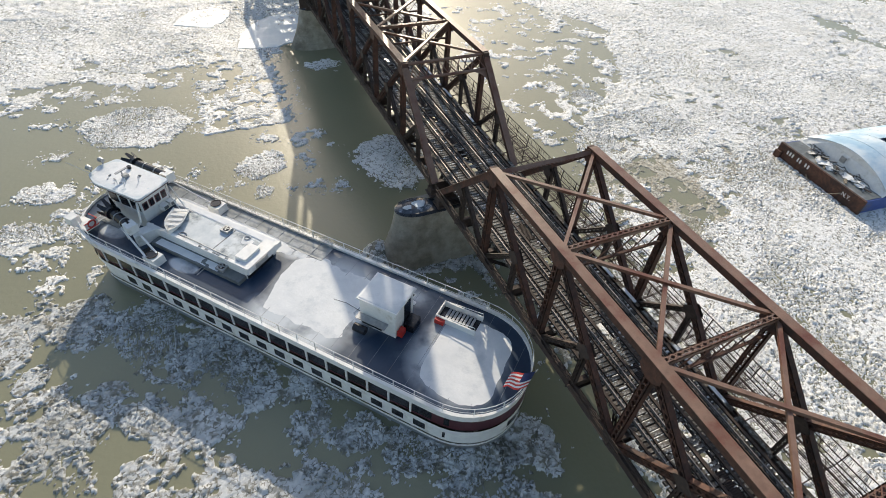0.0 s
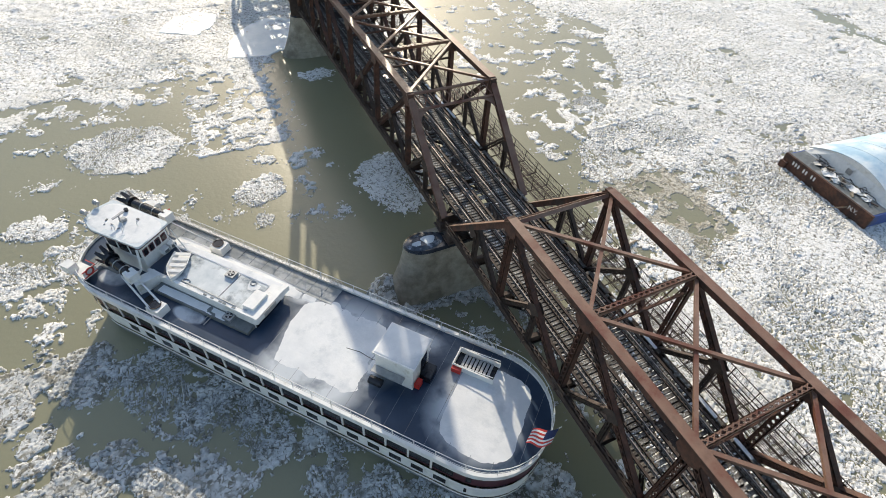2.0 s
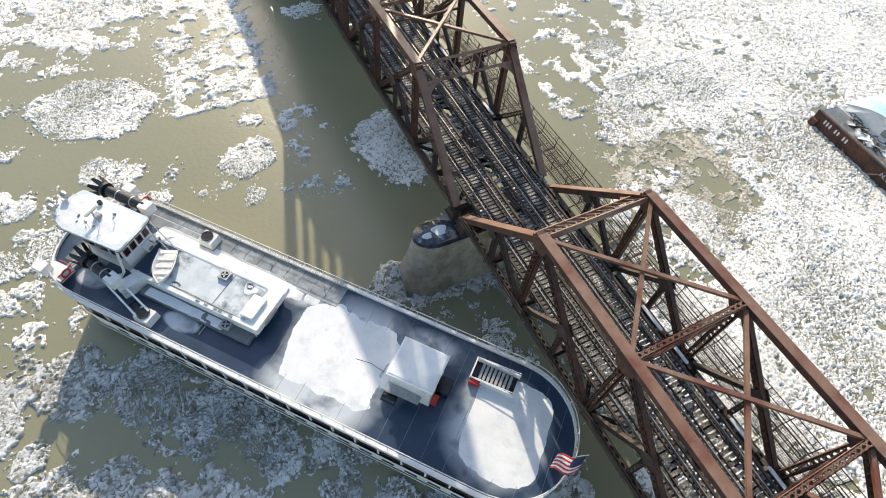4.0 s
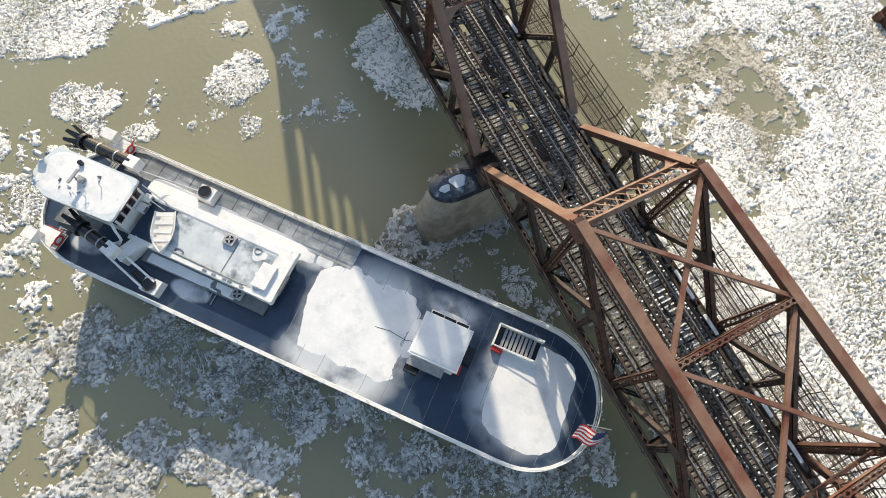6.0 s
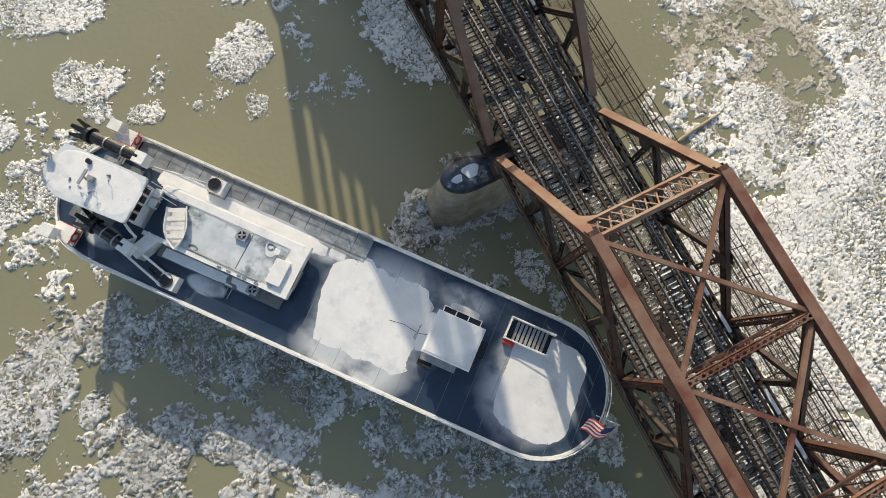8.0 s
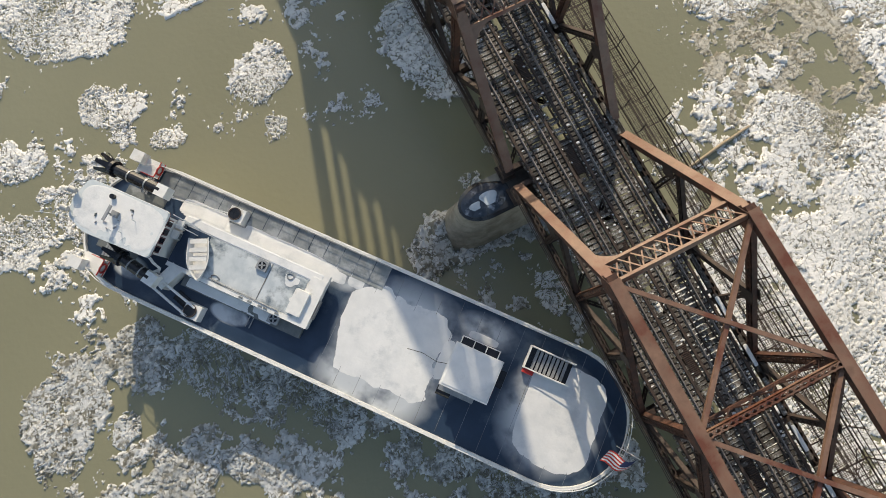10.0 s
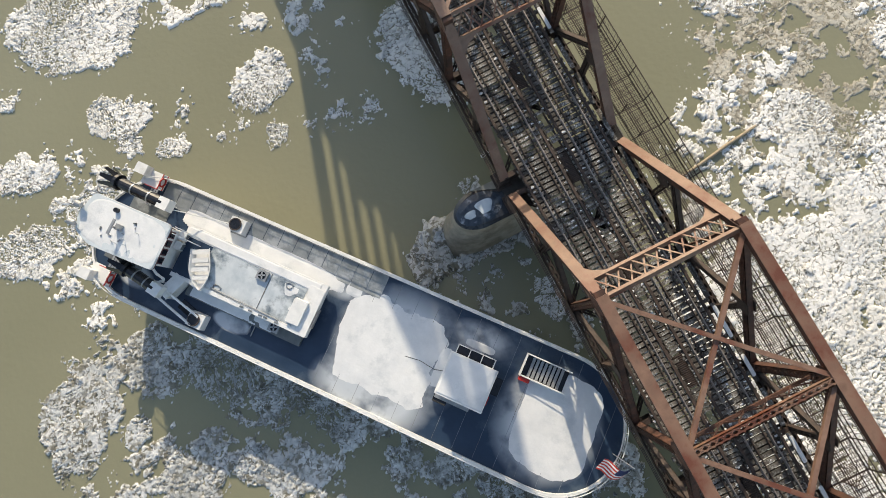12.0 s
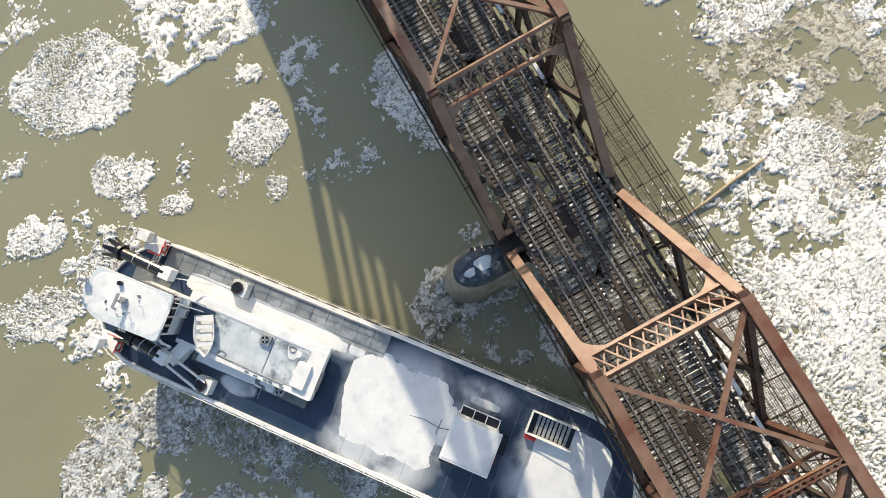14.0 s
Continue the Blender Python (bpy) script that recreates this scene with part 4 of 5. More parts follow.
ice("ice_collar", -13, 7, -4, 7, 0.09, pier_ice, "grey ice frozen round the foot of the pier", DIRTY_ICE, lump=0.36, high=1.4, kind="stuff", broken=0.8, pile=lambda x, y: 2.0 * np.exp(-((x + 9.6) ** 2 + (y - 1.6) ** 2) / 2.2) + 0.5 * np.exp(-((x + 10.4) ** 2 + (y - 0.2) ** 2) / 2.5))

# an unseen tower added on the second pier, plated below a raking line, its legs stepping up to one side
tower = thing("shadow_tower", "unseen plated steel tower added over the second pier for its shadow", "tower", Matrix.Translation((0, 50.2, 0)))
# outline and leg gaps are set by the shadow streaks they cast on the river
rake = [(-5.5, 18.8), (-4.15, 19.4), (-3.1, 21.0), (-1.9, 23.2), (-0.75, 23.6), (0.2, 25.0), (7.3, 34.0)]
part("plating", Shape().add(*plate([(x, 0, z) for x, z in [(-5.5, 6.6)] + rake + [(7.3, 6.6)]], (0, 0.12, 0))), DARK_STEEL, tower, "unseen dark plating shaped to cast the solid shadow")
for x, wide, high in ((-5.0, 1.0, 25.5), (-3.6, 0.46, 26.0), (-2.5, 0.56, 27.5), (-1.32, 0.5, 29.5), (-0.22, 0.5, 32.5), (1.0, 1.1, 34.5), (2.2, 1.1, 37), (3.6, 1.2, 40), (5.1, 1.2, 42), (6.7, 1.2, 42)):
    part("shadow_leg", Shape().beam((x, 0, 18.0), (x, 0, high), wide, 0.5, (0, 1, 0)), DARK_STEEL, tower)
part("raking_beam", Shape().beam((-3.1, 0, 26.5), (4.8, 0, 42), 0.6, 0.9), DARK_STEEL, tower)
part("tower_beam", Shape().beam((4.6, 0, 42), (7.4, 0, 42), 0.6, 0.8), DARK_STEEL, tower)

# unseen steel sheeting added along the span beyond the tower to cast a solid shadow
for k in range(24):
    y = 1.6 * k - 2.0
    part("shade_panel", Shape().add(*plate([(-HALF - 0.45, y, 6.8), (-HALF - 0.45, y + 1.57, 6.8), (-HALF - 0.45, y + 1.57, 17.0 - 0.13 * (y + 3.6)), (-HALF - 0.45, y, 17.0 - 0.13 * (y + 2.0))], (0.08, 0, 0))), DARK_STEEL, next_span, "unseen dark steel panel added to cast shade")


# ---- boat ----
BOW, STERN, WIDE, DECK_Z = -5.6, 36.0, 4.75, 4.6
BOAT = pose(-25.2, 12.2, 0, 0, 0, -50.4) @ Matrix.Translation((0, -4.25, 0))
boat = thing("passenger_boat", "white excursion boat with a snow-patched blue top deck", "boat", BOAT)


def half_width(s, z=4.6):
    """Half the boat's width at s metres from the bow rail, at height z."""
    fine = 0.5 + 0.5 * min(1.0, max(0.0, z / 4.6))
    if s > 31.0:
        return WIDE * math.sqrt(max(0.0, 1 - ((s - 31.0) / (STERN - 31.0)) ** 2.2))
    front = BOW + 1.6 * (1 - min(1.0, max(0.0, z / 4.6)))
    if s < 0.0:
        k = s / front
        return WIDE * max(0.0, 1 - k ** (1.4 + 1.4 * fine)) ** 0.6
    return WIDE


def boat_outline(z, shrink=0.0, step=0.8):
    front = BOW + 1.6 * (1 - min(1.0, max(0.0, z / 4.6)))
    ss = [front * math.cos(a) for a in np.linspace(0, math.pi / 2, 14)] + list(np.arange(0.8, 31, step)) + [31 + 5 * math.sin(a) for a in np.linspace(0, math.pi / 2, 12)]
    right = [(s, -max(0.02, half_width(s, z) - shrink)) for s in ss]
    return right + [(s, -y) for s, y in reversed(right)]


def hull_band(z0, z1, grow0=0.0, grow1=0.0):
    a, b = boat_outline(z0, -grow0), boat_outline(z1, -grow1)
    n = len(a)
    return Shape().add([(x, y, z0) for x, y in a] + [(x, y, z1) for x, y in b], [(i, (i + 1) % n, n + (i + 1) % n, n + i) for i in range(n)])


part("hull", hull_band(-0.6, 0.75, -0.15, 0.0), HULL, boat, "grey-blue hull plating", smooth=True)
part("rubbing_strake", hull_band(0.75, 1.0, 0.08, 0.08), WHITE, boat)
part("main_deck_wall", hull_band(1.0, 2.3), WHITE, boat, "white main deck wall")
part("upper_belt", hull_band(2.25, 2.75, 0.1, 0.1), WHITE, boat)
part("upper_deck_wall", hull_band(2.7, 4.3, -0.06, -0.06), MAROON, boat, "dark maroon glazed upper deck wall")
part("deck_fascia", hull_band(4.2, 4.82, 0.12, 0.12), WHITE, boat, "white deck edge")
deck_ring = boat_outline(4.6, -0.1)
part("top_deck", Shape().add([(x, y, DECK_Z) for x, y in deck_ring], [tuple(range(len(deck_ring)))]), DECK, boat, "wet blue top deck")
inner_rim = boat_outline(4.6, 0.1)
outer_rim = boat_outline(4.6, -0.16)
n = len(inner_rim)
part("deck_rim", Shape().add([(x, y, 4.84) for x, y in outer_rim + inner_rim] + [(x, y, 4.55) for x, y in inner_rim], [(i, (i + 1) % n, n + (i + 1) % n, n + i) for i in range(n)] + [(n + i, n + (i + 1) % n, 2 * n + (i + 1) % n, 2 * n + i) for i in range(n)]), WHITE, boat, "white rounded deck rim")


def along_side(s0, s1, side, z0, z1, out):
    """A thin panel that follows the boat's side."""
    pts = []
    k = max(2, int(abs(s1 - s0) / 0.5))
    line = [(s0 + (s1 - s0) * i / k) for i in range(k + 1)]
    face = [(s, side * (half_width(s, 2) + out), z) for z in (z0, z1) for s in line]
    back = [(s, side * (half_width(s, 2) - 0.08), z) for z in (z0, z1) for s in line]
    m = k + 1
    f = [(i, i + 1, m + i + 1, m + i) for i in range(k)]
    f += [(2 * m + i, 2 * m + m + i, 2 * m + m + i + 1, 2 * m + i + 1) for i in range(k)]
    f += [(m + i, m + i + 1, 3 * m + i + 1, 3 * m + i) for i in range(k)] + [(i, 2 * m + i, 2 * m + i + 1, i + 1) for i in range(k)]
    f += [(0, m, 3 * m, 2 * m), (k, 2 * m + k, 3 * m + k, m + k)]
    return Shape().add(face + back, f)


for side in (-1, 1):
    for k in range(17):
        s = 1.6 + 1.75 * k
        part("main_deck_window", along_side(s, s + 0.95, side, 1.32, 2.1, 0.015), GLASS, boat)
    for k in range(18):
        s = -0.4 + 1.75 * k
        part("upper_deck_window", along_side(s + 0.1, s + 1.62, side, 2.95, 4.1, -0.035), GLASS, boat)
        part("window_post", along_side(s - 0.07, s + 0.07, side, 2.72, 4.22, 0.03), WHITE, boat)
for k in range(9):
    a0, a1 = radians(-80 + 18 * k), radians(-80 + 18 * k + 16.4)
    pts = [(31 + 5 * math.cos(a), WIDE * math.sin(a)) for a in np.linspace(a0, a1, 6)]
    for z0, z1, g in ((1.32, 2.1, 0.02), (2.95, 4.1, -0.03)):
        m = len(pts)
        grown = [(31 + (x - 31) * (1 + g / 5), y * (1 + g / 5)) for x, y in pts]
        part("stern_window", Shape().add([(x, y, z) for z in (z0, z1) for x, y in grown], [(i, i + 1, m + i + 1, m + i) for i in range(m - 1)]), GLASS, boat)

# railings round the top deck
rail_line = boat_outline(4.6, 0.02)
for z, r in ((5.15, 0.018), (5.62, 0.032)):
    loop = [Vector((x, y, z)) for x, y in rail_line if x > -3.6]
    part("hand_rail", Shape().tube(loop, r, 6), WHITE, boat)
walked, last = 0.0, None
for x, y in rail_line:
    if x < -3.6:
        continue
    if last is not None:
        walked += math.hypot(x - last[0], y - last[1])
    if last is None or walked > 1.5:
        part("rail_post", Shape().beam((x, y, 4.6), (x, y, 5.62), 0.045, 0.045), WHITE, boat)
        walked = 0.0
    last = (x, y)
for k in range(15):
    s = -2.0 + 1.24 * k
    mesh_ = Shape()
    for q in range(9):
        mesh_.beam((s + 0.02, 4.6, 4.72 + 0.105 * q), (s + 1.18, 4.6, 4.72 + 0.105 * q), 0.014, 0.014)
    for q in range(9):
        mesh_.beam((s + 0.03 + 0.143 * q, 4.6, 4.7), (s + 0.03 + 0.143 * q, 4.6, 5.58), 0.014, 0.014)
    part("rail_screen", mesh_, METAL, boat, "grey mesh screen")
    part("side_walk", Shape().box((s + 0.6, 3.75, 4.615), (1.19, 1.75, 0.03)), WALK_GREY, boat, "grey walkway panel")

# welded joints across the blue deck plating
for k in range(14):
    s = 14.6 + 1.55 * k
    w = half_width(s) - 0.25
    part("deck_joint", Shape().box((s, 0.0, DECK_Z + 0.004), (0.025, 2 * w, 0.008)), HULL, boat)
part("deck_cable", Shape().tube([(19.9, -0.1, 4.63), (21.0, 0.05, 4.64), (22.2, -0.1, 4.64), (23.0, 0.1, 4.66)], 0.02, 5), BLACK, boat)

# wheelhouse
ROOF_Z = 8.05
roof_edge = rounded([(-4.3, -1.15), (-4.65, 0.1), (-4.2, 1.75), (1.95, 1.8), (2.1, -1.55), (-2.9, -1.75)], 0.32)
house_edge = [(-3.1, -0.9), (-3.5, 0.1), (-3.1, 1.25), (-2.2, 1.5), (1.5, 1.5), (1.6, -1.25), (-2.2, -1.3)]
wheelhouse = part("wheelhouse", Shape().prism(house_edge, DECK_Z, ROOF_Z), WHITE, boat, "white wheelhouse with snow on its roof")
part("roof", Shape().prism(roof_edge, ROOF_Z, ROOF_Z + 0.16, 0.04), PALE_ROOF, wheelhouse, "pale wet roof")
for k in range(9):
    x, y, w = random.uniform(-2.6, 0.2), random.uniform(-1.1, 0.9), random.uniform(0.04, 0.09)
    part("roof_fitting", Shape().box((x, y, ROOF_Z + 0.21), (w * 2.6, w, 0.09), random.uniform(0, 180)), random.choice((METAL, METAL, GREY_DECK)), wheelhouse)
part("roof_trim", Shape().prism([(x * 1.004, y * 1.004) for x, y in roof_edge], ROOF_Z - 0.08, ROOF_Z), MAROON, wheelhouse, "maroon roof edge")
for y in (-0.85, -0.2, 0.45, 1.1):
    xw = 1.56 - 0.03 * y
    part("window_frame", Shape().box((xw, y, 6.95), (0.06, 0.5, 0.72), 2), MAROON, wheelhouse, "maroon window frame")
    part("window", Shape().box((xw + 0.03, y, 6.95), (0.06, 0.32, 0.5), 2), GLASS, wheelhouse)
for a, b in zip(house_edge, house_edge[1:]):
    a, b = Vector((*a, 7.0)), Vector((*b, 7.0))
    n_ = max(1, round((b - a).length / 1.2))
    if a.x > 1.4 and b.x > 1.4:
        continue
    for k in range(n_):
        part("window", Shape().beam(a.lerp(b, (k + 0.12) / n_), a.lerp(b, (k + 0.88) / n_), 0.1, 0.85), GLASS, wheelhouse)
for y in (0.55, 1.3):
    part("air_conditioner", Shape().box((1.85, y, 6.05), (0.5, 0.62, 0.5)).box((2.12, y, 6.05), (0.03, 0.5, 0.36)), WHITE, wheelhouse)
    part("grille", Shape().box((2.14, y, 6.05), (0.02, 0.42, 0.3)), GREY_DECK, wheelhouse)
part("radar_mast", Shape().tube([(-1.5, 0.1, ROOF_Z + 0.1), (-1.5, 0.1, 8.85)], 0.06).box((-1.5, 0.1, 8.85), (0.18, 1.1, 0.1)).box((-1.3, 0.2, 8.35), (0.42, 0.42, 0.3)), METAL, wheelhouse, "grey radar mast")
part("roof_vent", Shape().tube([(-2.05, 1.2, ROOF_Z + 0.1), (-2.05, 1.2, ROOF_Z + 0.42)], 0.17, 12), BLACK, wheelhouse)
for x, y in ((-4.35, -0.75), (-4.5, 0.55)):
    part("searchlight", Shape().tube([(x, y, ROOF_Z + 0.1), (x, y, 8.45)], 0.05).tube([(x - 0.25, y, 8.6), (x + 0.15, y, 8.6)], [0.24, 0.18], 12), METAL, wheelhouse)
    part("lens", Shape().tube([(x - 0.28, y, 8.6), (x - 0.25, y, 8.6)], 0.2, 12), GLASS, wheelhouse)
for x, y in ((-0.6, -0.4), (0.1, 0.3), (-1.0, -0.9), (-0.35, -0.75)):
    part("antenna", Shape().tube([(x, y, ROOF_Z + 0.1), (x, y + 0.05, 8.7)], 0.025, 6), WHITE, wheelhouse)
part("whip_antenna", Shape().tube([(-3.6, -0.9, ROOF_Z + 0.1), (-5.6, -1.7, 9.3)], 0.018, 5), WHITE, wheelhouse)
# open companionway and stair between the wheelhouse and the deckhouse
part("access_ladder", Shape().beam((1.75, 1.75, 7.4), (3.1, 1.6, 5.7), 0.06, 0.1).beam((1.75, 1.25, 7.4), (3.1, 1.1, 5.7), 0.06, 0.1), WHITE, boat)
part("support_pipe", Shape().tube([(1.3, -1.3, 7.4), (1.9, -1.75, 7.1), (2.0, -2.0, 6.2), (1.7, -2.3, 5.6)], 0.1, 8), WHITE, boat)

# funnels folded forward, with their open bases and cradles
for side, tip, foot, base_at in ((1, Vector((-3.95, 3.0, 7.0)), Vector((0.1, 2.9, 7.2)), (4.7, 3.6)), (-1, Vector((-0.75, -2.4, 6.4)), Vector((1.75, -2.85, 6.2)), (5.05, -3.85))):
    d0 = (foot - tip).normalized()
    stack = part("funnel", Shape().tube([tip, foot], 0.42, 16).tube([tip - d0 * 0.05, tip + d0 * 0.2], 0.6, 16), BLACK, boat, "black funnel folded flat")
    crown = Shape()
    for k in range(8):
        a = math.tau * k / 8
        c = Vector((0, math.cos(a), math.sin(a)))
        d = Vector((0, -math.sin(a), math.cos(a)))
        base = tip + c * 0.48
        crown.add(*plate([base - d * 0.24, base + d * 0.24, base + d * 0.12 + c * 0.34 - d0 * 0.95, base - d * 0.12 + c * 0.34 - d0 * 0.95], c * 0.03))
    part("crown", crown, BLACK, stack, "flared petal crown")
    part("hinge_shroud", Shape().beam(foot - d0 * 0.3, foot + d0 * 0.55, 0.85, 0.8), WHITE, stack)
    for k in (0.35, 0.7):
        q = tip.lerp(foot, k)
        part("band", Shape().tube([q - d0 * 0.05, q + d0 * 0.05], 0.45, 16), METAL, stack)
    bx, by = base_at
    base = part("funnel_base", Shape().prism([(bx - 0.65, by - 0.55), (bx + 0.65, by - 0.55), (bx + 0.65, by + 0.55), (bx - 0.65, by + 0.55)], DECK_Z, 5.35, 0.06), WHITE, boat, "white funnel base with a dark open throat")
    part("throat", Shape().tube([(bx - 0.1, by, 5.3), (bx - 0.1, by, 5.42)], 0.42, 14), BLACK, base)
    part("throat_rim", Shape().tube([(bx - 0.1 + 0.44 * math.cos(q), by + 0.44 * math.sin(q), 5.42) for q in np.linspace(0, math.tau, 15)], 0.045, 5), DARK_STEEL, base)
    if side < 0:
        frame_ = Shape().beam((1.2, -2.45, 5.9), (5.2, -3.55, 5.4), 0.14, 0.16).beam((0.9, -3.1, 5.85), (4.9, -4.3, 5.35), 0.14, 0.16).beam((0.9, -3.1, 5.9), (1.9, -2.1, 5.95), 0.14, 0.14).beam((2.0, -2.7, 5.85), (1.8, -3.35, 5.8), 0.12, 0.12)
        for x, y in ((1.0, -3.0), (1.3, -2.45)):
            frame_.beam((x, y, 5.9), (x, y, DECK_Z), 0.09, 0.09)
        part("cradle", frame_, WHITE, boat)
        part("opening", Shape().box((4.1, -3.55, 4.66), (1.9, 0.75, 0.1), -16), BLACK, boat, "dark deck opening under the cradle")
    else:
        for x in (-3.0, -0.6):
            part("cradle_post", Shape().beam((x, 2.95, 6.65), (x, 2.95, DECK_Z), 0.12, 0.12), WHITE, boat)
        part("stay", Shape().tube([(4.3, 3.5, 5.35), (0.7, 2.75, 6.9)], 0.04, 6), WHITE, boat)
locker = part("locker", Shape().box((2.5, -2.3, 5.15), (0.85, 1.75, 1.05), -22), WHITE, boat)
part("locker_lid", Shape().box((2.5, -2.3, 5.71), (0.93, 1.83, 0.07), -22), WHITE, locker)

# bridge wings with life rings
for side, yw, sw in ((1, 4.25, -2.9), (-1, 3.7, -3.1)):
    wing = part("wing_platform", Shape().box((sw, side * yw, 5.0), (1.9, 1.2, 0.1)), WHITE, boat)
    part("wing_locker", Shape().box((sw - 0.9, side * (yw + 0.35), 5.4), (0.9, 0.8, 0.75)), WHITE, wing)
    part("gate_rail", Shape().beam((sw + 0.95, side * (yw - 0.6), 5.7), (sw + 0.95, side * (yw + 0.6), 5.7), 0.05, 0.07), RED, wing, "red gate rail")
    part("gate_rail", Shape().beam((sw + 0.95, side * (yw - 0.6), 5.1), (sw + 0.95, side * (yw + 0.6), 5.1), 0.05, 0.07), RED, wing, "red gate rail")
    part("gate_rail", Shape().beam((sw - 0.1, side * (yw - 0.62), 5.7), (sw + 0.95, side * (yw - 0.62), 5.7), 0.05, 0.07), RED, wing, "red gate rail")
    part("gate_panel", Shape().box((sw + 0.93, side * yw, 5.4), (0.03, 1.1, 0.5)), WHITE, wing)
    for k in range(3):
        part("bench_slat", Shape().box((sw + 0.15 + 0.22 * k, side * (yw - 1.3), 5.0), (0.14, 1.3, 0.05)), METAL, wing)
    ring = [(sw + 1.02, side * yw + 0.32 * math.cos(a), 5.5 + 0.32 * math.sin(a)) for a in np.linspace(0, math.tau, 17)]
    part("life_ring", Shape().tube(ring, 0.07, 6), RED, wing, "red life ring")
part("foredeck_floor", Shape().box((-2.4, 0, 4.62), (3.2, 5.0, 0.03)), GREY_DECK, boat)

# long deckhouse with skylights and benches
dh = part("deckhouse", Shape().prism([(2.6, -1.2), (13.4, -1.25), (13.4, 2.2), (2.6, 2.5)], DECK_Z, 5.7), WHITE, boat, "long low white deckhouse with a snowy roof")
dh.location = (-0.65, -0.45, 0)
part("coaming", Shape().box((8.0, 2.3, 5.5), (11.4, 0.8, 0.5)), WHITE, dh)
part("side_rim", Shape().box((9.0, -1.1, 5.76), (9.0, 0.3, 0.14)), WHITE, dh)
part("side_ledge", Shape().box((8.6, -1.65, 4.78), (9.4, 0.9, 0.36)), GREY_DECK, dh)
part("roof_well", Shape().box((8.55, 0.5, 5.715), (7.7, 2.78, 0.03)), THIN_SNOW, dh, "roof well under thin bluish snow")
part("front_well", Shape().box((3.65, 0.5, 5.715), (2.05, 2.78, 0.03)), DECK, dh, "wet blue roof floor")
part("roof_seam", Shape().box((9.6, 0.5, 5.735), (0.06, 2.76, 0.03)), HULL, dh)
for x, y, r in ((9.0, 1.5, 0.28), (11.15, -1.55, 0.28)):
    fan = part("extractor_fan", Shape().box((x, y, 5.84 if y > 0 else 5.08), (0.8, 0.72, 0.26)), METAL, dh, "grey extractor fan")
    zf = 5.98 if y > 0 else 5.22
    part("fan_throat", Shape().tube([(x, y, zf - 0.06), (x, y, zf + 0.02)], r, 12), BLACK, fan)
    for q in range(4):
        part("blade", Shape().box((x + 0.14 * math.cos(q * math.pi / 2 + 0.4), y + 0.14 * math.sin(q * math.pi / 2 + 0.4), zf + 0.03), (0.22, 0.11, 0.02), 23 + 90 * q), METAL, fan)
part("end_rim", Shape().prism(rounded([(12.5, -1.3), (13.7, -1.3), (13.7, 2.3), (12.5, 2.3)], 0.15), DECK_Z + 0.6, 5.84, 0.04), WHITE, dh)
part("end_box", Shape().prism(rounded([(11.9, -0.75), (13.0, -0.75), (13.0, 1.1), (11.9, 1.1)], 0.12), 5.72, 6.08, 0.05), WHITE, dh)
part("end_grille", Shape().box((13.82, 0.2, 5.6), (0.04, 1.4, 0.5)), METAL, dh)
part("end_recess", Shape().box((13.42, 0.3, 4.9), (0.1, 3.0, 0.55)), BLACK, dh)
part("roof_pipe", Shape().tube([(5.9, -0.8, 5.8), (7.4, -0.84, 5.85), (11.4, -0.9, 5.85)], 0.06, 6), METAL, dh)
for k in (0, 0.7, 1.5, 1.9, 2.8):
    part("rim_cleat", Shape().box((8.6 + k, -1.1, 5.85), (0.3, 0.12, 0.05)), GREY_DECK, dh)
for x, y, w in ((11.1, 1.6, 0.5), (6.3, -0.65, 0.6)):
    part("coiled_hose", Shape().tube([(x + w * 0.5 * math.cos(q) * (1 + 0.15 * math.sin(3 * q)), y + 0.2 * math.sin(q), 5.76) for q in np.linspace(0, 6.0, 12)], 0.05, 5), HULL, dh)
part("ladder", Shape().beam((9.4, -1.9, 4.7), (9.4, -2.9, 4.7), 0.06, 0.06).beam((9.7, -1.9, 4.7), (9.7, -2.9, 4.7), 0.06, 0.06), METAL, dh)

# stair house
sh = part("stair_house", Shape().prism([(23.0, -1.0), (26.0, -1.0), (26.0, 1.6), (23.0, 1.6)], DECK_Z, 7.45), WHITE, boat, "white stair house with a flat snowy roof")
part("roof", Shape().prism([(22.85, -1.2), (26.2, -1.2), (26.2, 1.75), (22.85, 1.75)], 7.45, 7.57, 0.03), WHITE, sh)
part("porch_window", Shape().box((24.5, 1.95, 6.1), (2.7, 0.6, 0.04)), GLASS, sh)
fr = Shape()
for x in (23.15, 24.05, 24.95, 25.85):
    fr.beam((x, 1.6, 6.14), (x, 2.3, 6.14), 0.07, 0.08)
for y in (1.65, 2.28):
    fr.beam((23.1, y, 6.14), (25.9, y, 6.14), 0.07, 0.08)
part("porch_frame", fr, WHITE, sh)
part("side_shelf", Shape().box((24.2, -1.35, 5.9), (2.5, 0.6, 0.06)), METAL, sh)
part("side_opening", Shape().box((24.0, -1.03, 5.15), (1.7, 0.1, 0.7)), BLACK, sh)
part("door", Shape().box((26.02, 0.7, 6.0), (0.06, 0.9, 2.1)), GLASS, sh)
part("equipment_box", Shape().box((26.5, 0.6, 4.95), (0.8, 1.2, 0.7)), BLACK, sh)
part("drum", Shape().tube([(22.9, -1.75, 4.95), (23.9, -1.75, 4.95)], 0.32, 12), BLACK, sh, "black drum")
part("fire_box", Shape().box((26.25, -0.55, 5.0), (0.4, 0.6, 0.55)), RED, sh, "red fire box")

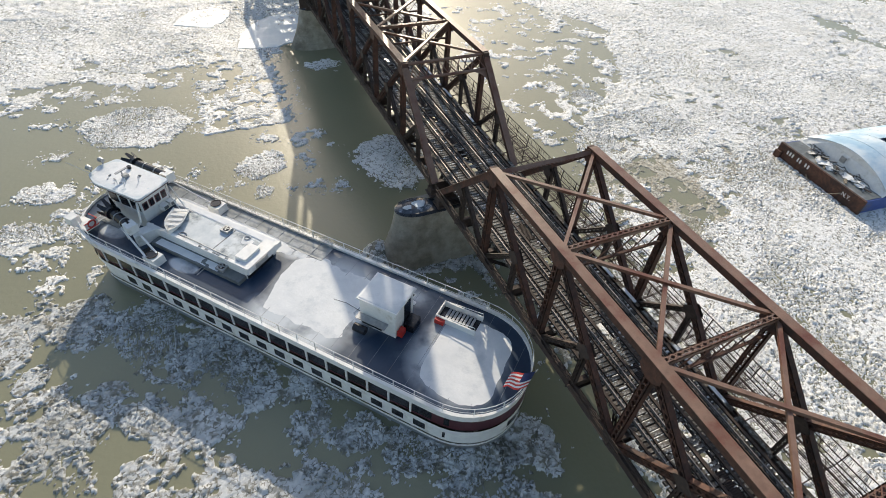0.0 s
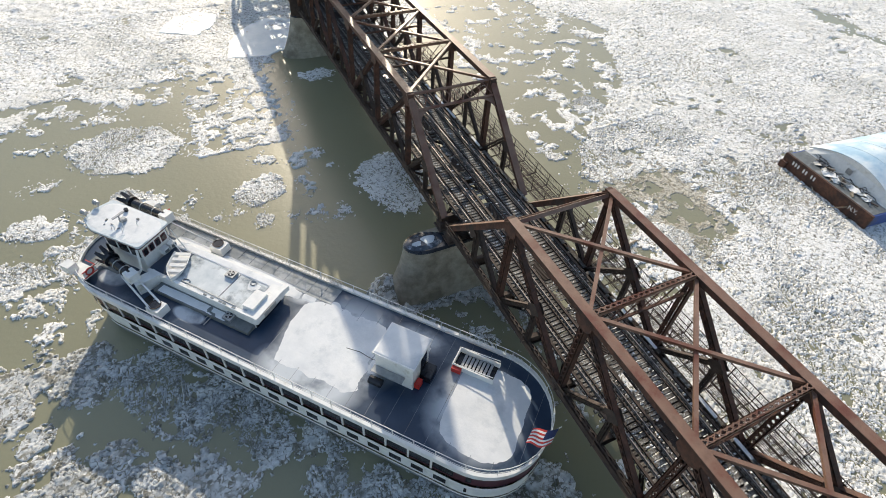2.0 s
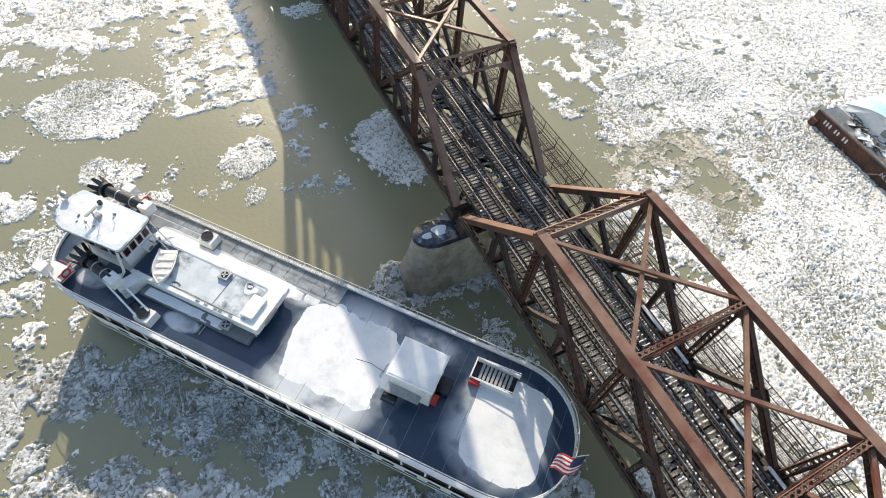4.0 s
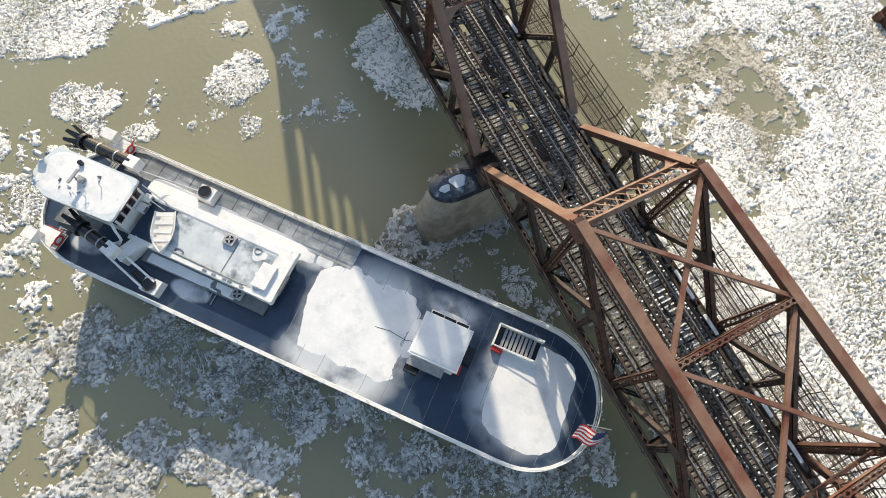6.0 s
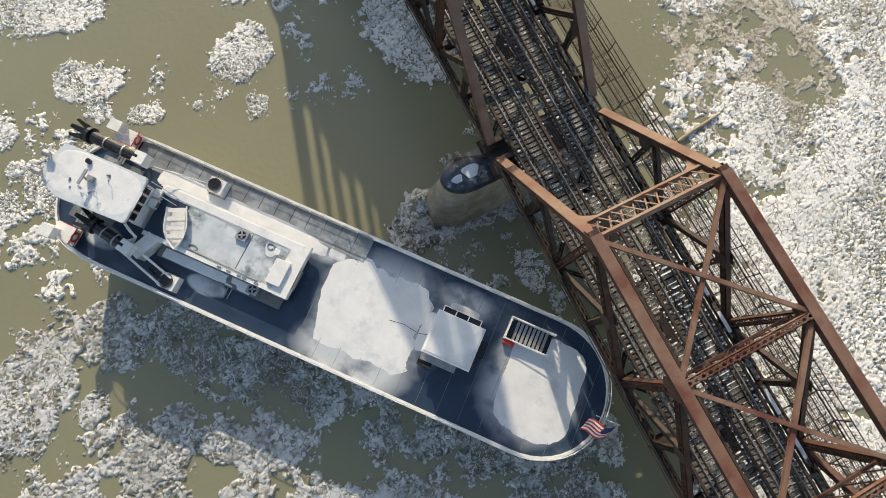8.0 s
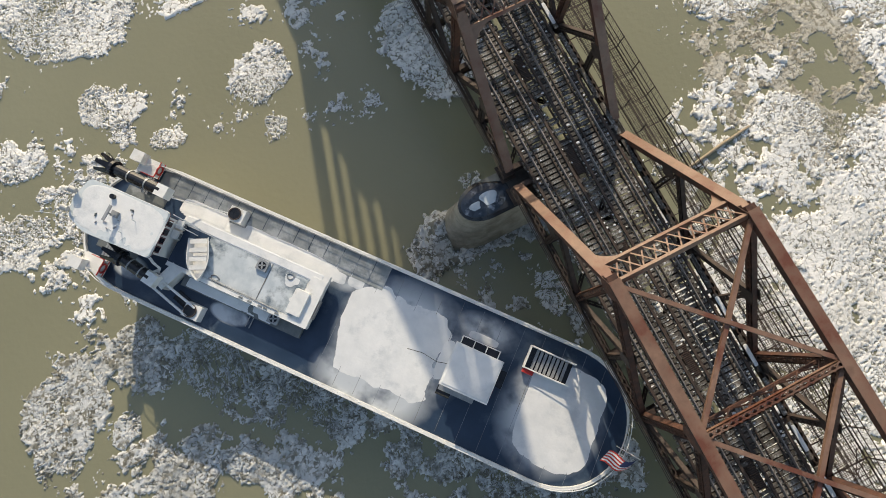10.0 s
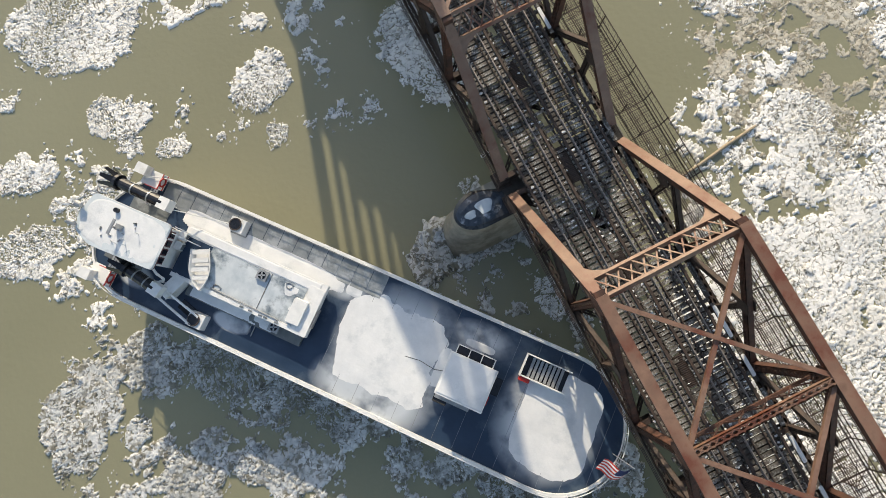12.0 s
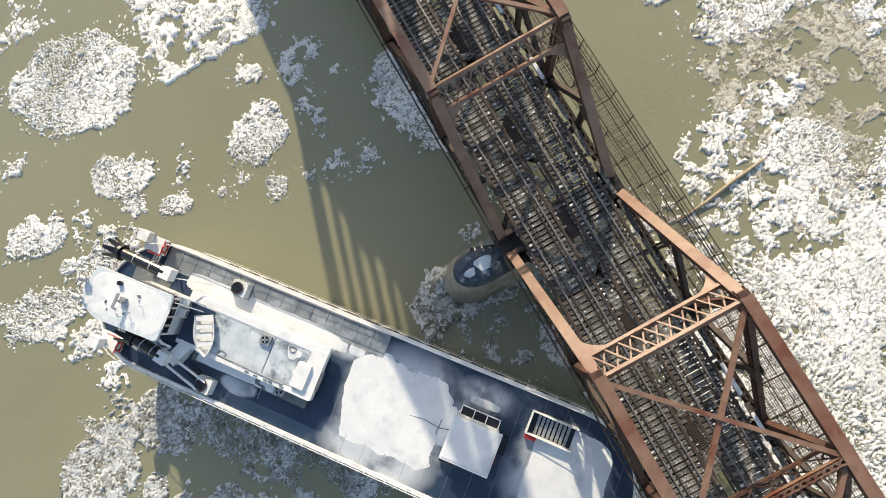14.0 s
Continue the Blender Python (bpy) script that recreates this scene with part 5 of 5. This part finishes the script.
# stair hatch
hatch = part("stair_hatch", Shape().box((29.4, 3.58, 4.9), (3.3, 0.1, 0.55)).box((29.4, 2.02, 4.9), (3.3, 0.1, 0.55)).box((27.8, 2.8, 4.9), (0.1, 1.5, 0.55)), WHITE, boat, "white rimmed stair hatch")
part("well", Shape().box((29.4, 2.8, 4.63), (3.1, 1.46, 0.04)), BLACK, hatch)
for k in range(8):
    part("step", Shape().box((28.4 + 0.3 * k, 2.8, 4.68 + 0.022 * k), (0.2, 1.4, 0.04)), METAL, hatch)
part("hatch_rail", Shape().tube([(27.8, 3.58, 5.2), (31.0, 3.58, 5.5), (31.0, 3.58, 4.7)], 0.035, 6).tube([(27.8, 2.02, 5.2), (31.0, 2.02, 5.5), (31.0, 2.02, 4.7)], 0.035, 6), WHITE, hatch)
part("life_float", Shape().box((28.2, 1.85, 4.85), (0.75, 0.35, 0.45)), RED, hatch, "red life float")

# ensign on a raked staff
staff = part("flag_staff", Shape().tube([(35.6, -0.3, 4.8), (36.4, -0.35, 7.2)], 0.03, 6), WHITE, boat)


def cloth(u0, u1, v0, v1):
    """A patch of drooping cloth."""
    s = Shape()
    k = 6
    for i in range(k + 1):
        for v in (v0, v1):
            u = u0 + (u1 - u0) * i / k
            s.v.append((36.3 - 1.5 * u - 0.15 * v, -0.4 - 0.5 * u - 0.25 * math.sin(5 * u) - 0.9 * v, 7.0 - 0.75 * v - 0.9 * u * u + 0.1 * math.sin(6 * u + 2 * v)))
    s.f += [(2 * i, 2 * i + 2, 2 * i + 3, 2 * i + 1) for i in range(k)]
    return s


for k in range(9):
    part("stripe", cloth(0.42 if k < 5 else 0, 1, k / 9, (k + 1) / 9), RED if k % 2 == 0 else FLAG_WHITE, staff, "red and white flag stripe")
part("canton", cloth(0, 0.42, 0, 5 / 9), FLAG_BLUE, staff, "blue flag corner")

# a rowing skiff on the deckhouse roof
skiff = thing("rowing_skiff", "small white open skiff with bench seats, stowed on the deckhouse", "rowing boat", BOAT @ pose(4.1, -0.35, 5.74, 0, 0, -65))
hl = Shape()
rings = []
for k in range(11):
    x = -1.5 + 3.0 * k / 10
    w = 0.8 * (1 - max(0.0, (x + 0.2) / 1.75) ** 2.2) if x > -0.2 else 0.8 - 0.06 * abs(x + 0.2)
    w = max(w, 0.03)
    rings.append([(x, -w, 0.5), (x, -w * 0.7, 0.08), (x, w * 0.7, 0.08), (x, w, 0.5), (x, w - 0.06 if w > 0.1 else 0.0, 0.5), (x, w * 0.62, 0.13), (x, -w * 0.62, 0.13), (x, -(w - 0.06) if w > 0.1 else 0.0, 0.5)])
hl.add([p for r in rings for p in r], [(i * 8 + k, i * 8 + (k + 1) % 8, (i + 1) * 8 + (k + 1) % 8, (i + 1) * 8 + k) for i in range(10) for k in range(8)] + [tuple(range(8))])
part("hull", hl, WHITE, skiff)
for x in (-1.25, -0.65, 0.0, 0.6):
    part("seat", Shape().box((x, 0, 0.43), (0.3, 1.2, 0.05)), WHITE, skiff)

# snow lying on the boat
def snow(cover, x0, x1, y0, y1, z, deep, label, step=0.08):
    gx, gy = np.meshgrid(np.arange(x0, x1, step), np.arange(y0, y1, step))
    c = cover(gx, gy) + 0.10 * (billow(gx, gy, 0.5, 57) - 0.5)
    keep = c > -0.12
    keep[0, :] = keep[-1, :] = keep[:, 0] = keep[:, -1] = False
    h = np.where(keep, z - 0.012 + 0.6 * deep * np.clip(c * 2.0, -0.4, 1) * (0.7 + 0.6 * billow(gx, gy, 1.2, 23)), z - 0.03)
    ob = new("snow_patch", sheet_mesh("snow_patch", SNOW, gx, gy, h, keep, True))
    ob.matrix_world = BOAT
    return tagged(ob, label, "snow", "snow on the boat")


def oval(cx, cy, rx, ry, rag=0.5, size=2.0):
    return lambda x, y: 1 - np.sqrt(((x - cx) / rx) ** 4 + ((y - cy) / ry) ** 4) + rag * (billow(x, y, size, 3) - 0.5)


snow(lambda x, y: np.minimum(oval(18.2, -0.2, 4.1, 3.3, 0.7)(x, y) + 0.2 * (billow(x, y, 0.6, 51) - 0.5), (x - 14.6 - 0.30 * np.maximum(-y, 0)) * 0.6), 13, 24, -4.2, 3.9, 4.61, 0.05, "broad sheet of snow on the blue deck")
snow(oval(31.4, -0.1, 2.7, 3.6, 0.35), 28, 35, -4.2, 4, 4.61, 0.07, "rounded sheet of snow at the stern")
snow(lambda x, y: np.minimum(oval(22.6, 0.2, 0.45, 1.5, 0.4, 0.9)(x, y), 1), 21.5, 23.6, -1.8, 2.4, 4.61, 0.06, "low snow drift against the stair house")
snow(oval(24.6, 2.65, 1.1, 0.28, 0.4, 0.9), 23, 26.5, 2.1, 3.3, 4.61, 0.05, "low snow drift against the stair house")
snow(lambda x, y: np.minimum(oval(8.6, 2.5, 4.3, 0.75, 0.6, 1.6)(x, y), np.where((np.abs(x - 4.7) < 0.8) & (y > 2.9), -1, 1)), 3.6, 14.0, 1.6, 4.1, 4.65, 0.07, "snow along the side walkway")
snow(oval(2.3, 2.75, 1.9, 0.6, 0.5, 1.2), 0.0, 4.2, 1.9, 4.0, 4.65, 0.06, "snow along the side walkway")
snow(oval(14.6, 2.75, 0.6, 0.5, 0.4, 0.8), 13.4, 15.9, 2, 3.6, 4.61, 0.05, "small broken patch of snow on the blue deck")
snow(oval(13.3, 2.5, 0.6, 0.4, 0.6, 0.7), 12.3, 14.3, 1.9, 3.2, 4.61, 0.04, "small broken patch of snow on the blue deck")
snow(lambda x, y: np.minimum(1.6 * (billow(x, y, 1.5, 4) - 0.2), 4 * (1 - ((np.abs(x + 1.1) / 3.1) ** 4 + (np.abs(y - 0.08) / 1.6) ** 4))), -4.6, 2.3, -1.9, 2.0, ROOF_Z + 0.165, 0.035, "patchy snow on the wheelhouse roof", 0.1)
snow(lambda x, y: np.where((x > 4.4) & (x < 11.6) & (y > -1.2) & (y < 1.3), 1.1 * (billow(x, y, 1.5, 14) - 0.50), -1), 4.0, 12.2, -1.5, 1.5, 5.735, 0.03, "patchy snow in the deckhouse roof well", 0.1)
snow(lambda x, y: np.where((x > 1.8) & (x < 12.6) & (y > 1.5) & (y < 2.18), 0.6, -1), 1.6, 12.8, 1.4, 2.3, 5.755, 0.06, "snow along the deckhouse coaming", 0.06)
snow(lambda x, y: np.where((x > 22.95) & (x < 26.1) & (y > -1.1) & (y < 1.65), 0.6, -1), 22.8, 26.3, -1.3, 1.9, 7.575, 0.07, "snow on the stair house roof", 0.06)
snow(lambda x, y: np.where((x > 3.6) & (x < 10.4) & (y > -2.5) & (y < -1.75), 0.9 * (billow(x, y, 1.4, 24) - 0.27), -1), 3.4, 10.6, -2.7, -1.6, 4.965, 0.05, "thin snow along the deckhouse ledge", 0.08)

# ---- wrecked floating dock ----
dock = thing("floating_dock", "wrecked blue floating dock with a torn vaulted roof", "dock", pose(44.2, -4.4, -0.5, 0, 0, -6))
part("hull", Shape().box((16, 0, 1.0), (31.0, 12.6, 2.6)), BARGE_BLUE, dock, "faded blue steel hull")
part("end_plate", Shape().box((0.4, 0, 1.25), (0.3, 12.9, 2.3)).box((0.2, 6.0, 0.6), (0.6, 0.9, 1.6)), RUST, dock, "rust-brown end plate")
part("deck", Shape().box((2.2, 0, 2.32), (3.6, 12.2, 0.06)), GREY_DECK, dock)
vault = Shape()
ARC = [(-6.2 + 12.4 * k / 16, 2.35 + 2.3 * math.sin(math.pi * (k + 0.6) / 17.2) ** 0.8) for k in range(17)]
for x0, x1 in [(3.6 + 3.1 * i, 3.6 + 3.1 * (i + 1) - 0.05) for i in range(9)]:
    for (ya, za), (yb, zb) in zip(ARC, ARC[1:]):
        if 8 < x0 < 17 and -1.2 < ya < 1.2:
            continue
        vault.add(*plate([(x0, ya, za), (x1, ya, za), (x1, yb, zb), (x0, yb, zb)], (0, 0, 0.06)))
part("roof", vault, ROOF_BLUE, dock, "pale blue vaulted metal roof with a torn hole")
gable = [(3.7, y, z) for y, z in ARC] + [(3.1, y, 2.3) for y, _ in reversed(ARC)]
part("gable", Shape().add(*plate(gable, (0.12, 0, 0))), WHITE, dock, "white panelled gable end")
part("gable_hatch", Shape().box((3.3, 0.2, 3.3), (0.1, 0.7, 0.7)), METAL, dock)
for k in range(9):
    if k in (3, 6):
        continue
    part("letter_bar", Shape().box((0.235, 4.9 - 0.42 * k, 1.75), (0.03, 0.2, 0.5)), FLAG_WHITE, dock, "worn white lettering bar")
words = bpy.data.curves.new("lettering", "FONT")
words.body, words.size, words.extrude = "N.Y.", 0.7, 0.01
lettering = new("lettering", words)
lettering.matrix_local = pose(0.23, -3.6, 1.4, 90, 0, -90)
lettering.parent = dock
words.materials.append(FLAG_WHITE)
tagged(lettering, label="worn white letters")
part("mooring_cable", Shape().tube([(0.1, 1.2, 0.9), (-0.5, -0.6, 0.35), (-0.6, -2.2, 0.5), (0.1, -3.6, 1.6)], 0.05, 6), WOOD, dock)
for k in range(7):
    part("rafter", Shape().beam((8.4 + 1.35 * k, -1.9, 4.4), (8.4 + 1.35 * k, 1.9, 4.4), 0.12, 0.2), DARK_STEEL, dock)
part("void", Shape().box((12.8, 0, 3.4), (9.4, 4.4, 0.1)), BLACK, dock)
for k in range(26):
    c = Vector((random.uniform(1.0, 2.9), random.uniform(-4.8, 4.2), 2.45))
    d = Vector((random.uniform(-0.6, 0.6), random.uniform(-1, 1), random.uniform(-0.05, 0.3))) * random.uniform(0.5, 1.2)
    part("timber", Shape().beam(c - d * 0.5, c + d * 0.5 + Vector((0, 0, 0.1)), random.uniform(0.1, 0.25), 0.1), random.choice((WOOD, DARK_STEEL, DARK_STEEL, METAL)), dock)
for k in range(12):
    cx, cy, w = random.uniform(1.3, 2.5), random.uniform(-4.6, 4.2), random.uniform(0.4, 0.95)
    rim = [(cx + w * random.uniform(0.2, 1.0) * math.cos(a), cy + 1.3 * w * random.uniform(0.25, 1.1) * math.sin(a), 2.38 + random.uniform(0, 0.4)) for a in np.linspace(0, math.tau, 9)[:-1]]
    part("torn_sheet", Shape().add(rim + [(cx, cy, 2.6)] + [(x, y, z - 0.05) for x, y, z in rim], [(i, (i + 1) % 8, 8) for i in range(8)] + [(9 + i, 9 + (i + 1) % 8, (i + 1) % 8, i) for i in range(8)]), random.choice((WHITE, SNOW, METAL)), dock, "torn white roof sheet")
for k in range(9):
    cx, cy = random.uniform(1.9, 2.9), random.uniform(-4.8, 3.0)
    part("loose_cable", Shape().tube([(cx + random.uniform(-0.7, 0.7), cy + 0.45 * i, 2.5 + random.uniform(0, 0.5)) for i in range(6)], 0.04, 5), BLACK, dock)

# ---- drift log ----
solo("drift_log", Shape().tube([(9.4, -3.2, 0.15), (12, -2.95, 0.2), (14.6, -2.55, 0.22), (17.6, -2.2, 0.2)], [0.1, 0.13, 0.15, 0.1], 8), WOOD, "long bare log afloat among the brash ice", "log", smooth=True)
